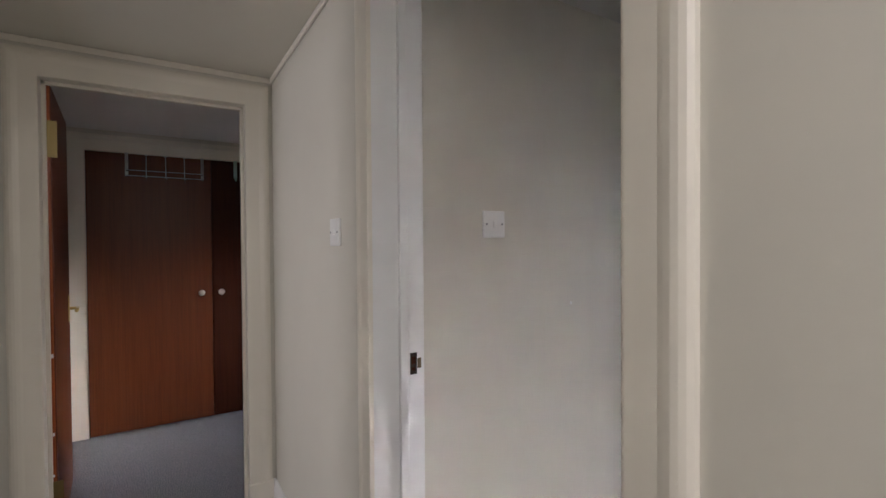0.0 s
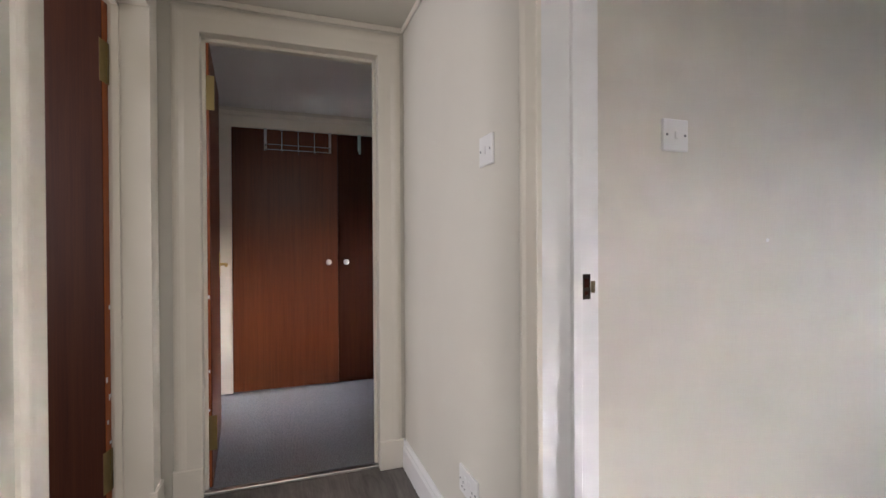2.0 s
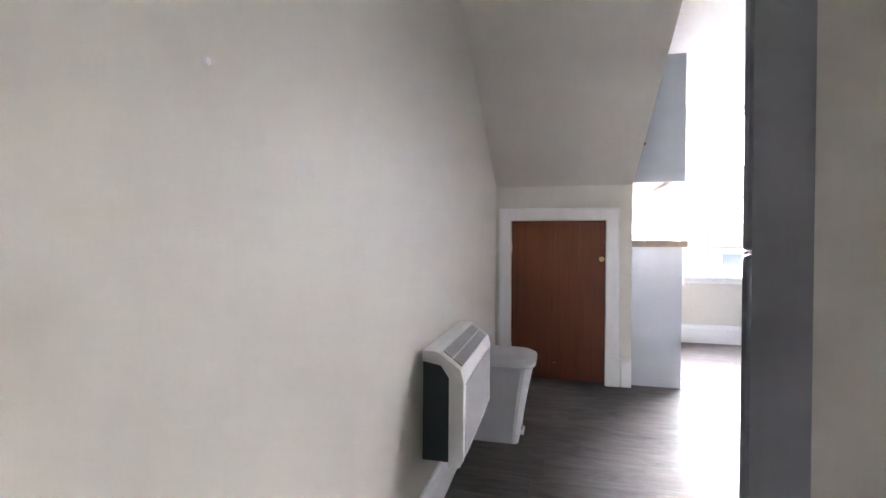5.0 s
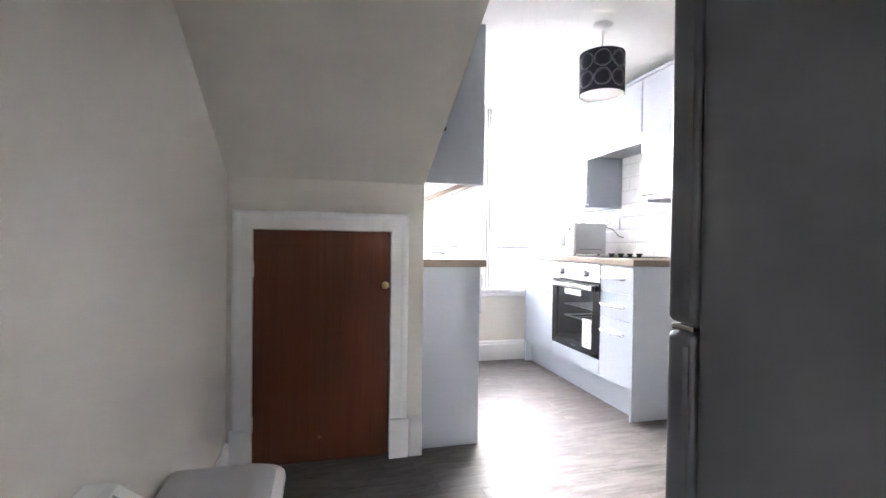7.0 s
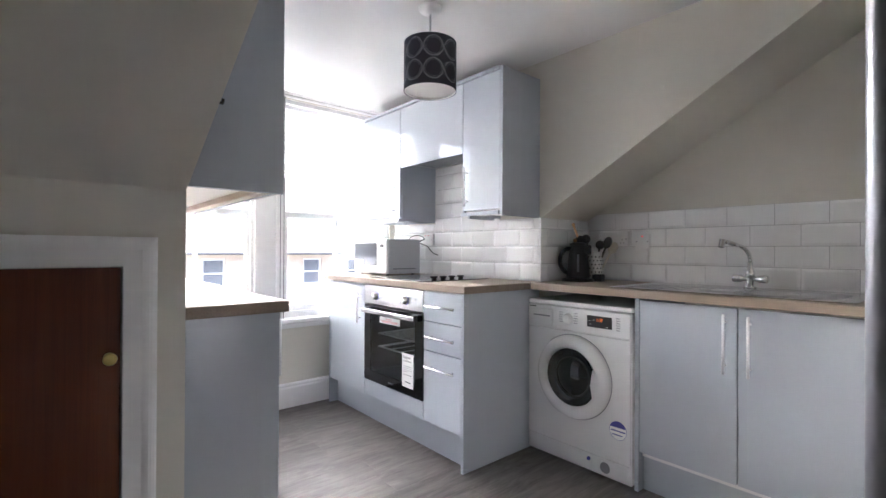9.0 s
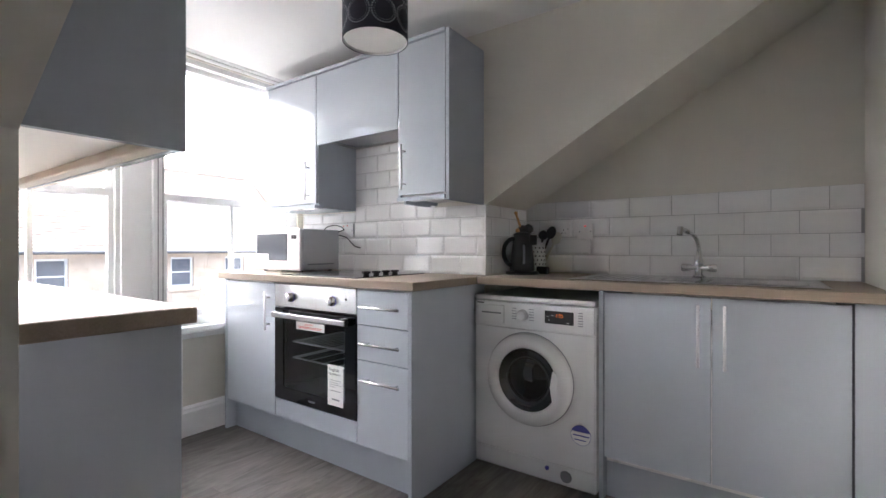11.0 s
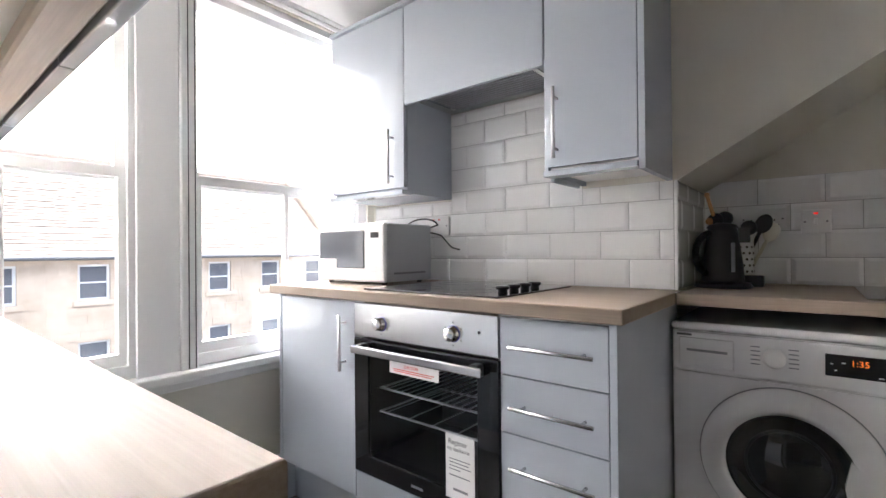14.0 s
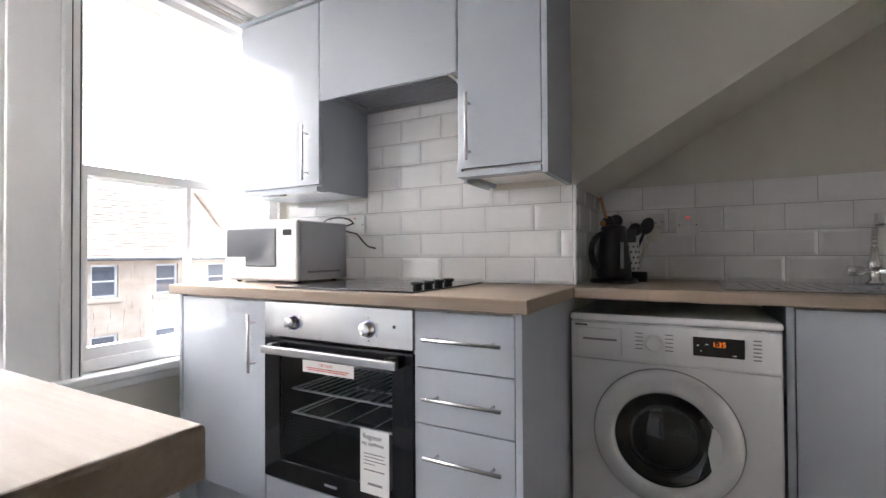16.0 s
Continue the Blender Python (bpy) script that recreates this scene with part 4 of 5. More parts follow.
for a, b in ((3.513, 3.800), (4.422, 4.888)):
    part("strip", box((UX - 0.012, a, 1.272), (UX + 0.045, b, 1.290), 0.001), CAB, pel)
part("strip_return", box((UX + 0.045, 3.7885, 1.262), (2.70, 3.8005, 1.275)), CABSIDE, pel)
hood = unit("cooker_hood", (UX + 0.02, 3.86, 1.62), (2.75, 4.42, 1.70), "grey integrated cooker hood with a slotted filter", "cooker hood")
part("body", box((UX + 0.02, 3.804, 1.662), (2.757, 4.418, 1.698), 0.003), metal("grey_hood_steel", (0.35, 0.36, 0.37), 0.35, 1, 0.8), hood)
flt = part("filter", box((UX + 0.06, 3.86, 1.657), (2.70, 4.36, 1.662)), STEEL, hood)
for k in range(9):
    part("slat", box((UX + 0.075 + k * 0.02, 3.88, 1.654), (UX + 0.085 + k * 0.02, 4.34, 1.657)), GREYPL, flt)
for y in (3.825, 4.35):
    part("lamp_cover", box((UX + 0.022, y, 1.655), (UX + 0.058, y + 0.045, 1.662), 0.002), BLACK, hood)

# sink run
su = unit("sink_unit", (SX, 2.09, 0.16), (3.16, 2.86, 0.86), "pale grey double-door sink unit with bar handles")
part("carcass", box((SX + 0.019, 2.092, 0.16), (3.16, 2.858, 0.76)), CABIN, su)
for a, b, yh in ((2.092, 2.4795, 2.437), (2.4805, 2.866, 2.520)):
    d = front_panel("door", su, SX, a, b, 0.178, 0.862)
    bar_handle(d, (SX, yh, 0.605), (SX, yh, 0.835), (-0.03, 0, 0), 0.0055)
for a, b in ((2.868, 2.886), (1.994, 2.088)):
    e = unit("end_panel", (SX, a, 0), (3.16, b, 0), "pale grey upright panel of the sink run", "panel")
    part("board", box((SX - 0.001, a, 0.0), (3.16, b, 0.867), 0.001), CABSIDE, e)
pl = unit("plinth_board", (SX + 0.05, 2.09, 0), (SX + 0.07, 2.866, 0), "pale grey kickboard under the sink unit", "plinth")
part("board", box((SX + 0.045, 2.090, 0.0), (SX + 0.063, 2.866, 0.172), 0.001), CABSIDE, pl)

sk = unit("sink", (2.69, 2.14, 0.9045), (3.11, 3.03, 0.91), "stainless inset sink with a drainer and two bowls", "sink")
part("rim", box((2.70, 2.14, 0.9046), (3.185, 3.03, 0.9095), 0.002, 2), STEEL, sk)
for nm, a, b, x0, x1 in (("bowl", 2.19, 2.50, 2.735, 3.05), ("half_bowl", 2.545, 2.685, 2.78, 3.00)):
    bm = bmesh.new()
    rings = []
    for z, g, r in ((0.9100, 0.0, 0.045), (0.9125, -0.006, 0.045), (0.9102, -0.012, 0.045), (0.9098, -0.02, 0.04)):
        ring = []
        for cx, cy, a0 in ((x1 + g - r, b + g - r, 0), (x0 - g + r, b + g - r, 90), (x0 - g + r, a - g + r, 180), (x1 + g - r, a - g + r, 270)):
            for k in range(6):
                t = radians(a0 + k * 18)
                ring.append(bm.verts.new((cx + r * math.cos(t), cy + r * math.sin(t), z)))
        rings.append(ring)
    for p, q in zip(rings, rings[1:]):
        for k in range(len(p)):
            bm.faces.new((p[k], p[(k + 1) % len(p)], q[(k + 1) % len(p)], q[k]))
    bm.faces.new(rings[-1])
    # Bowls have almost no depth; the darker steel puts their shade in the colour.
    bw = part(nm, bm, metal("shaded_bowl_steel", (0.45, 0.45, 0.46), 0.3, 1), sk, "pressed steel bowl")
    part("waste", lathe(((x0 + x1) / 2, (a + b) / 2, 0.9099), (0, 0, 1), [(0.0, 0.001), (0.03, 0.001), (0.036, 0.0)], 24), CHROME, bw)
for k in range(7):
    part("drainer_groove", box((2.76, 2.74 + k * 0.036, 0.9095), (3.05, 2.752 + k * 0.036, 0.9115), 0.001), STEEL, sk)

tap = unit("mixer_tap", (3.11, 2.54, 0.91), (3.17, 2.60, 1.1), "chrome bridge mixer tap with a swan spout", "tap")
tx, ty = 3.140, 2.572
bm = lathe((tx, ty, 0.910), (0, 0, 1), [(0.0, 0), (0.026, 0), (0.026, 0.006), (0.016, 0.012), (0.015, 0.05), (0.019, 0.055), (0.019, 0.075), (0.013, 0.085), (0.012, 0.12), (0.0, 0.12)], 24)
part("column", bm, CHROME, tap, "", True)
for s in (-1, 1):
    part("valve", lathe((tx, ty, 0.953), (0, s, 0), [(0.0, 0.0), (0.012, 0.0), (0.012, 0.03), (0.017, 0.034), (0.019, 0.066), (0.016, 0.072), (0.0, 0.073)], 20), CHROME, tap, "chrome tap head", True)
pts = [(tx, ty, 1.00), (tx, ty, 1.03)]
for k in range(1, 7):
    a = radians(k * 12.5)
    pts.append((tx - 0.10 * (1 - math.cos(a)), ty + 0.02 * (1 - math.cos(a)), 1.03 + 0.10 * math.sin(a) * 0.75))
lx, ly, lz = pts[-1]
pts += [(lx - 0.10, ly + 0.02, lz + 0.018), (lx - 0.145, ly + 0.030, lz + 0.021)]
part("spout", tube(pts, 0.0095, 12), CHROME, tap, "", True)
ex, ey, ez = pts[-1]
part("aerator", rod((ex, ey, ez + 0.008), (ex - 0.012, ey + 0.002, ez - 0.024), 0.0125, 16), CHROME, tap)

# ---- washing machine ----
wm = unit("washing_machine", (2.64, 2.895, 0), (3.14, 3.477, 0.84), "white front-loading washing machine with a round glass door", "washing machine")
wx, wa, wb = 2.645, 2.894, 3.478      # front, right and left sides
part("case", box((wx + 0.006, wa, 0.012), (3.13, wb, 0.795), 0.006, 2), APPL, wm)
part("lid", box((wx - 0.002, wa - 0.002, 0.796), (3.13, wb + 0.002, 0.820), 0.010, 3), APPL, wm, "white top board")
fp = part("front_plate", box((wx - 0.002, wa + 0.004, 0.105), (wx + 0.008, wb - 0.004, 0.672), 0.003, 2), APPL, wm)
cpw = part("control_panel", box((wx - 0.006, wa + 0.003, 0.677), (wx + 0.008, wb - 0.003, 0.792), 0.005, 3), APPL, wm, "white control panel")
drw = part("soap_drawer", box((wx - 0.009, 3.315, 0.690), (wx - 0.004, 3.455, 0.775), 0.002), APPL, wm, "white soap drawer front")
part("grip", box((wx - 0.0098, 3.33, 0.735), (wx - 0.0085, 3.435, 0.742)), GREYPL, drw)
bars(wx - 0.006, 3.462, 0.780, [(0, 0, 0.04, 0.006)], cpw)
part("programme_dial", lathe((wx - 0.006, 3.222, 0.738), (-1, 0, 0), [(0.0, 0), (0.027, 0), (0.027, 0.003), (0.022, 0.006), (0.021, 0.020), (0.016, 0.023), (0.0, 0.023)], 28), WHITEPL, cpw, "white programme dial", True)
rows = []
for k in range(5):
    rows += [(0.0, 0.07 - k * 0.012, 0.022, 0.003), (0.085, 0.07 - k * 0.012, 0.022, 0.003)]
bars(wx - 0.006, 3.275, 0.695, rows, cpw, GREYPL)
ds = part("display", box((wx - 0.0075, 2.985, 0.712), (wx - 0.004, 3.115, 0.768), 0.001), BLACK, wm, "dark display window")
face_text("1:35", 0.021, wx - 0.0079, 3.066, 0.742, LED, ds, "digits")
bars(wx - 0.0075, 3.105, 0.742, [(0.0, 0, 0.006, 0.003), (0.022, 0.004, 0.008, 0.003), (0.008, -0.016, 0.005, 0.003), (0.09, -0.024, 0.01, 0.003)], ds, PAPER)
rows = [(0.0, 0.07 - k * 0.011, 0.02, 0.004) for k in range(6)]
bars(wx - 0.006, 2.965, 0.695, rows, cpw, GREYPL)
dc = (wx - 0.002, 3.194, 0.452)
dw = part("door_ring", lathe(dc, (-1, 0, 0), [(0.207, 0.0), (0.207, 0.010), (0.200, 0.024), (0.178, 0.034), (0.155, 0.036), (0.143, 0.030), (0.141, 0.012), (0.141, -0.004)], 64), APPL, wm, "white moulded door ring", True)
part("door_gap", lathe((wx - 0.0022, 3.194, 0.452), (-1, 0, 0), [(0.2105, 0.0), (0.2105, 0.0014), (0.2055, 0.0014), (0.2055, 0.0)], 64), GREYPL, dw)
# Opaque near-black colour stands in for the shaded hollow behind the glass.
bowl = part("door_bowl", lathe(dc, (-1, 0, 0), [(0.142, 0.020), (0.139, 0.024), (0.132, 0.021), (0.118, 0.011), (0.095, 0.006), (0.088, 0.010), (0.06, 0.020), (0.03, 0.025), (0.0, 0.0265)], 48), BOWLGLASS, dw, "bulging glass door bowl, near-black in place of the shaded drum behind", True)
bowl.visible_shadow = False
part("hand_grip", prism([(3.045, 0.39), (3.068, 0.37), (3.080, 0.44), (3.068, 0.51), (3.045, 0.49)], wx - 0.036, wx - 0.012, 0), APPL, dw)
part("inner_ring", lathe(dc, (-1, 0, 0), [(0.100, 0.006), (0.097, 0.0105), (0.092, 0.0105), (0.090, 0.007)], 48), BLACK, dw, "dark ring inside the glass", True)
stk = part("sticker", lathe((wx - 0.0022, 2.955, 0.252), (-1, 0, 0), [(0.0, 0.0008), (0.043, 0.0008), (0.043, 0.0)], 32), PAPER, wm, "round blue and white sticker")
bm = bmesh.new()
arc = [(2.955 + 0.0415 * math.cos(radians(a)), 0.252 + 0.0415 * math.sin(radians(a))) for a in range(20, 161, 10)]
vs = [bm.verts.new((wx - 0.0034, y, z)) for y, z in arc]
bm.faces.new(vs)
part("sticker_band", bm, BLUEINK, stk)
bm = lathe((wx - 0.0031, 2.955, 0.252), (-1, 0, 0), [(0.043, 0), (0.043, 0.0004), (0.0415, 0.0004), (0.0415, 0)], 32)
part("sticker_edge", bm, BLUEINK, stk)
bars(wx - 0.0032, 2.993, 0.252, [(0.004, -0.004, 0.07, 0.005), (0.010, -0.022, 0.05, 0.004)], stk, BLUEINK)
kp = part("kick_panel", box((wx - 0.001, wa + 0.004, 0.02), (wx + 0.008, wb - 0.004, 0.100), 0.003), APPL, wm)
part("filter_hatch", box((wx - 0.003, 2.905, 0.025), (wx - 0.0005, 3.09, 0.094), 0.002), APPL, kp)
part("filter_cap", lathe((wx - 0.003, 3.02, 0.058), (-1, 0, 0), [(0.0, 0.006), (0.022, 0.006), (0.026, 0.0)], 20), GREYPL, kp)
part("drain_plug", rod((wx - 0.008, 3.105, 0.075), (wx, 3.105, 0.075), 0.009), BLUEINK, kp)
for y in (2.93, 3.44):
    for x in (2.70, 3.08):
        part("foot", rod((x, y, 0.0), (x, y, 0.014), 0.02), BLACK, wm)

# ---- shallow units on the other side of the dormer ----
LXF = 1.250
lb = unit("base_cabinet", (CHW, 3.42, 0), (LXF, 4.92, 0.86), "shallow pale grey gloss base cabinet along the dormer wall")
part("carcass", box((CHW + 0.002, 3.443, 0.0), (LXF - 0.02, 4.925, 0.866)), CABIN, lb)
part("side_panel", box((CHW + 0.002, 3.425, 0.0), (LXF - 0.001, 3.443, 0.868), 0.001), CAB, lb, "pale grey gloss side panel")
for a, b in ((3.445, 3.94), (3.94, 4.43), (4.43, 4.92)):
    d = front_panel("door", lb, LXF, a, b, 0.115, 0.862, 1)
    bar_handle(d, (LXF, a + 0.05, 0.63), (LXF, a + 0.05, 0.83), (0.028, 0, 0), 0.0055)
lw = unit("worktop", (CHW, 3.4, 0.868), (1.275, 4.94, 0.905), "shallow oak-effect worktop along the dormer wall", "worktop")
part("top", box((CHW + 0.001, 3.400, 0.867), (1.274, 4.93, 0.905), 0.004, 3), OAK, lw)
lu = unit("wall_cabinet", (CHW, 3.43, 1.27), (1.262, 4.7, 2.05), "shallow pale grey wall cabinet hung above the narrow worktop")
part("side_panel", box((CHW + 0.002, 3.430, 1.268), (1.262, 3.448, 2.052), 0.001), CABSIDE, lu)
part("carcass", box((CHW + 0.002, 3.448, 1.300), (1.243, 4.66, 2.045)), CABIN, lu, "white carcass with a plain underside")
for a, b in ((3.45, 3.85), (3.85, 4.25), (4.25, 4.66)):
    d = front_panel("door", lu, 1.262, a, b, 1.268, 2.045, 1)
part("batten", box((1.200, 3.449, 1.272), (1.241, 4.66, 1.300), 0.004), BATTEN, lu, "bare pale wood batten behind the fronts")
hk = thing("wall_hook", (CHW, 3.045, 1.424), "small black hook on the slope's edge", "hook")
part("hook", tube([(CHW - 0.004, 3.045, 1.424), (CHW + 0.008, 3.045, 1.424), (CHW + 0.009, 3.043, 1.434)], 0.0035, 8), BLACK, hk)

# ---- ceiling lamp ----
lc = (1.925, 3.455)
lamp = thing("pendant_lamp", (lc[0], lc[1], ZC), "dark navy drum lampshade with silver ring prints on a white cord", "lamp")
part("ceiling_rose", lathe((lc[0], lc[1], ZC), (0, 0, -1), [(0.052, 0.0), (0.050, 0.012), (0.035, 0.022), (0.012, 0.030), (0.0, 0.030)], 32), WHITEPL, lamp, "white ceiling rose", True)
part("cord", rod((lc[0], lc[1], ZC - 0.03), (lc[0], lc[1], 1.93), 0.0035, 8), WHITEPL, lamp)
part("lampholder", lathe((lc[0], lc[1], 1.97), (0, 0, -1), [(0.008, 0), (0.018, 0.01), (0.018, 0.06), (0.021, 0.065), (0.021, 0.085), (0.0, 0.085)], 20), WHITEPL, lamp)
SR, SB, ST = 0.116, 1.778, 1.990
sh = part("shade", lathe((lc[0], lc[1], 0), (0, 0, 1), [(SR, SB), (SR, ST), (SR - 0.002, ST), (SR - 0.002, SB), (SR, SB)], 64), NAVY, lamp, "navy black fabric drum shade", True)
part("lining", lathe((lc[0], lc[1], 0), (0, 0, 1), [(SR - 0.003, SB + 0.001), (SR - 0.003, ST - 0.001)], 64), SHADEIN, sh, "white lining")
part("diffuser", lathe((lc[0], lc[1], 0), (0, 0, 1), [(0.0, SB + 0.012), (SR - 0.006, SB + 0.012), (SR - 0.006, SB + 0.009), (0.0, SB + 0.009)], 48), SHADEIN, sh, "white lower diffuser")
for k in range(3):
    a = k * 2.094
    part("spoke", rod((lc[0], lc[1], ST - 0.02), (lc[0] + (SR - 0.003) * math.cos(a), lc[1] + (SR - 0.003) * math.sin(a), ST - 0.004), 0.0018, 6), WHITEPL, lamp)
for row, zc in enumerate((1.935, 1.840)):
    for k in range(8):
        bm = bmesh.new()
        a0 = 2 * math.pi * (k + 0.3) / 8
        for rr, n, s in ((0.042, 30, 0.0020), (0.034, 24, 0.0011)):
            for j in range(n):
                t = 2 * math.pi * j / n
                a = a0 + rr * math.cos(t) / SR
                z = zc + rr * math.sin(t)
                p = Vector((lc[0] + (SR + 0.0006) * math.cos(a), lc[1] + (SR + 0.0006) * math.sin(a), z))
                side = Vector((-math.sin(a), math.cos(a), 0)) * s
                upv = Vector((0, 0, s))
                bm.faces.new([bm.verts.new(p + side + upv), bm.verts.new(p - side + upv), bm.verts.new(p - side - upv), bm.verts.new(p + side - upv)])
        part("ring_print", bm, SILVER, sh)

# ---- microwave ----
MWGLASS = painted("grey_screened_glass", (0.11, 0.12, 0.14), 0.06, 10, 0.0, 0.05, 0.8)
mw = unit("microwave", (2.355, 4.448, 0.905), (2.64, 4.872, 1.158), "white compact microwave with a grey side on the oak worktop", "microwave")
mx, ma, mb, mz, mt = 2.355, 4.448, 4.872, 0.917, 1.158
part("case", box((mx + 0.02, ma, mz), (2.642, mb, mt - 0.004), 0.006, 2), painted("grey_white_steel", (0.50, 0.51, 0.53), 0.35, 60, 0.04, 0.02), mw, "pale grey steel case")
fc = part("front", box((mx, ma - 0.002, mz - 0.002), (mx + 0.022, mb + 0.002, mt), 0.012, 4), WHITEPL, mw, "white moulded front")
wd = part("door_window", box((mx - 0.003, ma + 0.115, mz + 0.055), (mx + 0.002, mb - 0.012, mt - 0.03), 0.004, 2), MWGLASS, mw, "grey mirror-like door window")
part("energy_label", box((mx - 0.0045, mb - 0.132, mz + 0.05), (mx - 0.0025, mb - 0.01, mz + 0.094)), PAPER, wd, "white paper label")
part("clock", box((mx - 0.002, ma + 0.03, mt - 0.062), (mx + 0.002, ma + 0.075, mt - 0.04)), BLACK, fc)
rows = [(0.0, 0.02 + k * 0.018, 0.05, 0.006) for k in range(7)]
bars(mx - 0.0005, ma + 0.085, mz + 0.02, rows, fc, BINPL)
for x in (mx + 0.04, 2.605):
    for y in (ma + 0.04, mb - 0.04):
        part("foot", rod((x, y, 0.905), (x, y, mz + 0.002), 0.011), BLACK, mw)
bm = bmesh.new()
add_box(bm, (2.41, ma - 0.002, mz + 0.03), (2.60, ma, mz + 0.038))
part("vent_slot", bm, GREYPL, mw)
lead = [(2.650, 4.64, 1.10)]
for k in range(9):
    a = radians(170 - k * 20)
    lead.append((2.668, 4.525 - 0.095 * math.cos(a + math.pi), 1.150 + 0.036 * math.sin(a)))
lead += [(2.685, 4.425, 1.11), (2.705, 4.405, 1.075), (2.720, 4.392, 1.055), (2.736, 4.360, 1.046)]
part("cable", tube(lead, 0.0035, 8), BLACK, mw, "black mains cable", True)

# ---- kettle and utensils ----
kc = (2.975, 3.385)
ket = thing("kettle", (kc[0], kc[1], 0.9045), "black cordless jug kettle on its base on the oak worktop", "kettle")
part("power_base", lathe((kc[0], kc[1], 0.9045), (0, 0, 1), [(0.0, 0), (0.088, 0), (0.09, 0.006), (0.084, 0.016), (0.0, 0.018)], 32), BLACK, ket, "", True)
part("jug", lathe((kc[0], kc[1], 0.9225), (0, 0, 1), [(0.0, 0), (0.064, 0.0), (0.066, 0.01), (0.061, 0.07), (0.052, 0.14), (0.045, 0.18), (0.043, 0.19), (0.0, 0.195)], 36), painted("gloss_black_plastic", (0.010, 0.011, 0.013), 0.38, 60, 0.02, 0.1, 0.0), ket, "glossy black tapered jug", True)
part("lid", lathe((kc[0], kc[1], 1.112), (0, 0, 1), [(0.049, 0), (0.044, 0.010), (0.02, 0.018), (0.0, 0.019)], 28), BLACK, ket, "", True)
part("cord_box", box((kc[0] + 0.055, kc[1] - 0.115, 0.9045), (kc[0] + 0.10, kc[1] - 0.055, 0.945), 0.006, 2), BLACK, ket)
part("spout", prism([(kc[0] - 0.012, kc[1] - 0.052), (kc[0] + 0.02, kc[1] - 0.045), (kc[0] + 0.006, kc[1] - 0.082)], 1.06, 1.112, 2), BLACK, ket)
loop = [(kc[0] - 0.030, kc[1] + 0.030, 1.092)]
for k in range(9):
    a = radians(80 - k * 20)
    d = 0.036 + 0.042 * math.cos(a)
    loop.append((kc[0] - d, kc[1] + d * 0.9, 1.022 + 0.072 * math.sin(a)))
loop.append((kc[0] - 0.040, kc[1] + 0.038, 0.951))
part("handle", tube(loop, 0.0115, 12), BLACK, ket, "looped black handle", True)
part("water_gauge", box((kc[0] - 0.063, kc[1] - 0.045, 0.96), (kc[0] - 0.056, kc[1] - 0.033, 1.06), 0.002), GREYPL, ket, "clear water gauge")
tc = (3.092, 3.350)
pot = thing("utensil_pot", (tc[0], tc[1], 0.9045), "white perforated utensil pot", "pot")
pb = part("pot", lathe((tc[0], tc[1], 0.9045), (0, 0, 1), [(0.0, 0.002), (0.047, 0), (0.047, 0.17), (0.044, 0.17), (0.044, 0.006), (0.0, 0.006)], 32), WHITEPL, pot, "", True)
for r in range(6):
    bm = bmesh.new()
    for k in range(14):
        a = 2 * math.pi * (k + 0.5 * (r % 2)) / 14
        p = Vector((tc[0] + 0.0472 * math.cos(a), tc[1] + 0.0472 * math.sin(a), 0.935 + r * 0.022))
        add_rod(bm, p, p + Vector((math.cos(a), math.sin(a), 0)) * 0.0008, 0.0045, 8)
    part("hole_row", bm, BLACK, pb)


def utensil(name, label, foot, head, r, mat, kind):
    o = thing(name, foot, label, "utensil", "utensils in the pot")
    part("shaft", rod(foot, head, r, 10), mat, o)
    h = Vector(head)
    d = (h - Vector(foot)).normalized()
    bm = bmesh.new()
    if kind == "spoon":
        bmesh.ops.create_uvsphere(bm, u_segments=14, v_segments=8, radius=1, matrix=Matrix.Translation(h + d * 0.03) @ d.to_track_quat("Z", "Y").to_matrix().to_4x4() @ Matrix.Diagonal((0.008, 0.026, 0.036, 1)))
    elif kind == "turner":
        add_box(bm, (-0.002, -0.038, 0.0), (0.002, 0.038, 0.085), 0.001)
        bmesh.ops.transform(bm, matrix=Matrix.Translation(h) @ d.to_track_quat("Z", "Y").to_matrix().to_4x4(), verts=bm.verts)
    elif kind == "ladle":
        bmesh.ops.create_uvsphere(bm, u_segments=16, v_segments=10, radius=0.027, matrix=Matrix.Translation(h + d * 0.015))
    else:
        bmesh.ops.create_uvsphere(bm, u_segments=10, v_segments=6, radius=r * 1.5, matrix=Matrix.Translation(h))
    part("head", bm, mat, o, "", kind != "turner")


tz = 0.912
utensil("wooden_spoon", "plain beech wooden spoon in the pot", (tc[0] - 0.01, tc[1] + 0.01, tz), (tc[0] - 0.09, tc[1] + 0.085, 1.235), 0.0065, SPOON, "stick")
utensil("wooden_spatula", "short beech wood spatula in the pot", (tc[0] - 0.005, tc[1] - 0.01, tz), (tc[0] - 0.075, tc[1] + 0.08, 1.14), 0.009, SPOON, "stick")
utensil("black_spoon", "black nylon serving spoon in the pot", (tc[0] + 0.012, tc[1], tz), (tc[0] - 0.03, tc[1] + 0.035, 1.135), 0.006, BLACK, "ladle")
utensil("black_ladle", "black nylon ladle in the pot", (tc[0] - 0.012, tc[1], tz), (tc[0] + 0.005, tc[1] - 0.03, 1.10), 0.006, BLACK, "ladle")
utensil("fish_slice", "black nylon fish slice in the pot", (tc[0], tc[1] + 0.012, tz), (tc[0] + 0.01, tc[1] - 0.065, 1.10), 0.006, BLACK, "spoon")
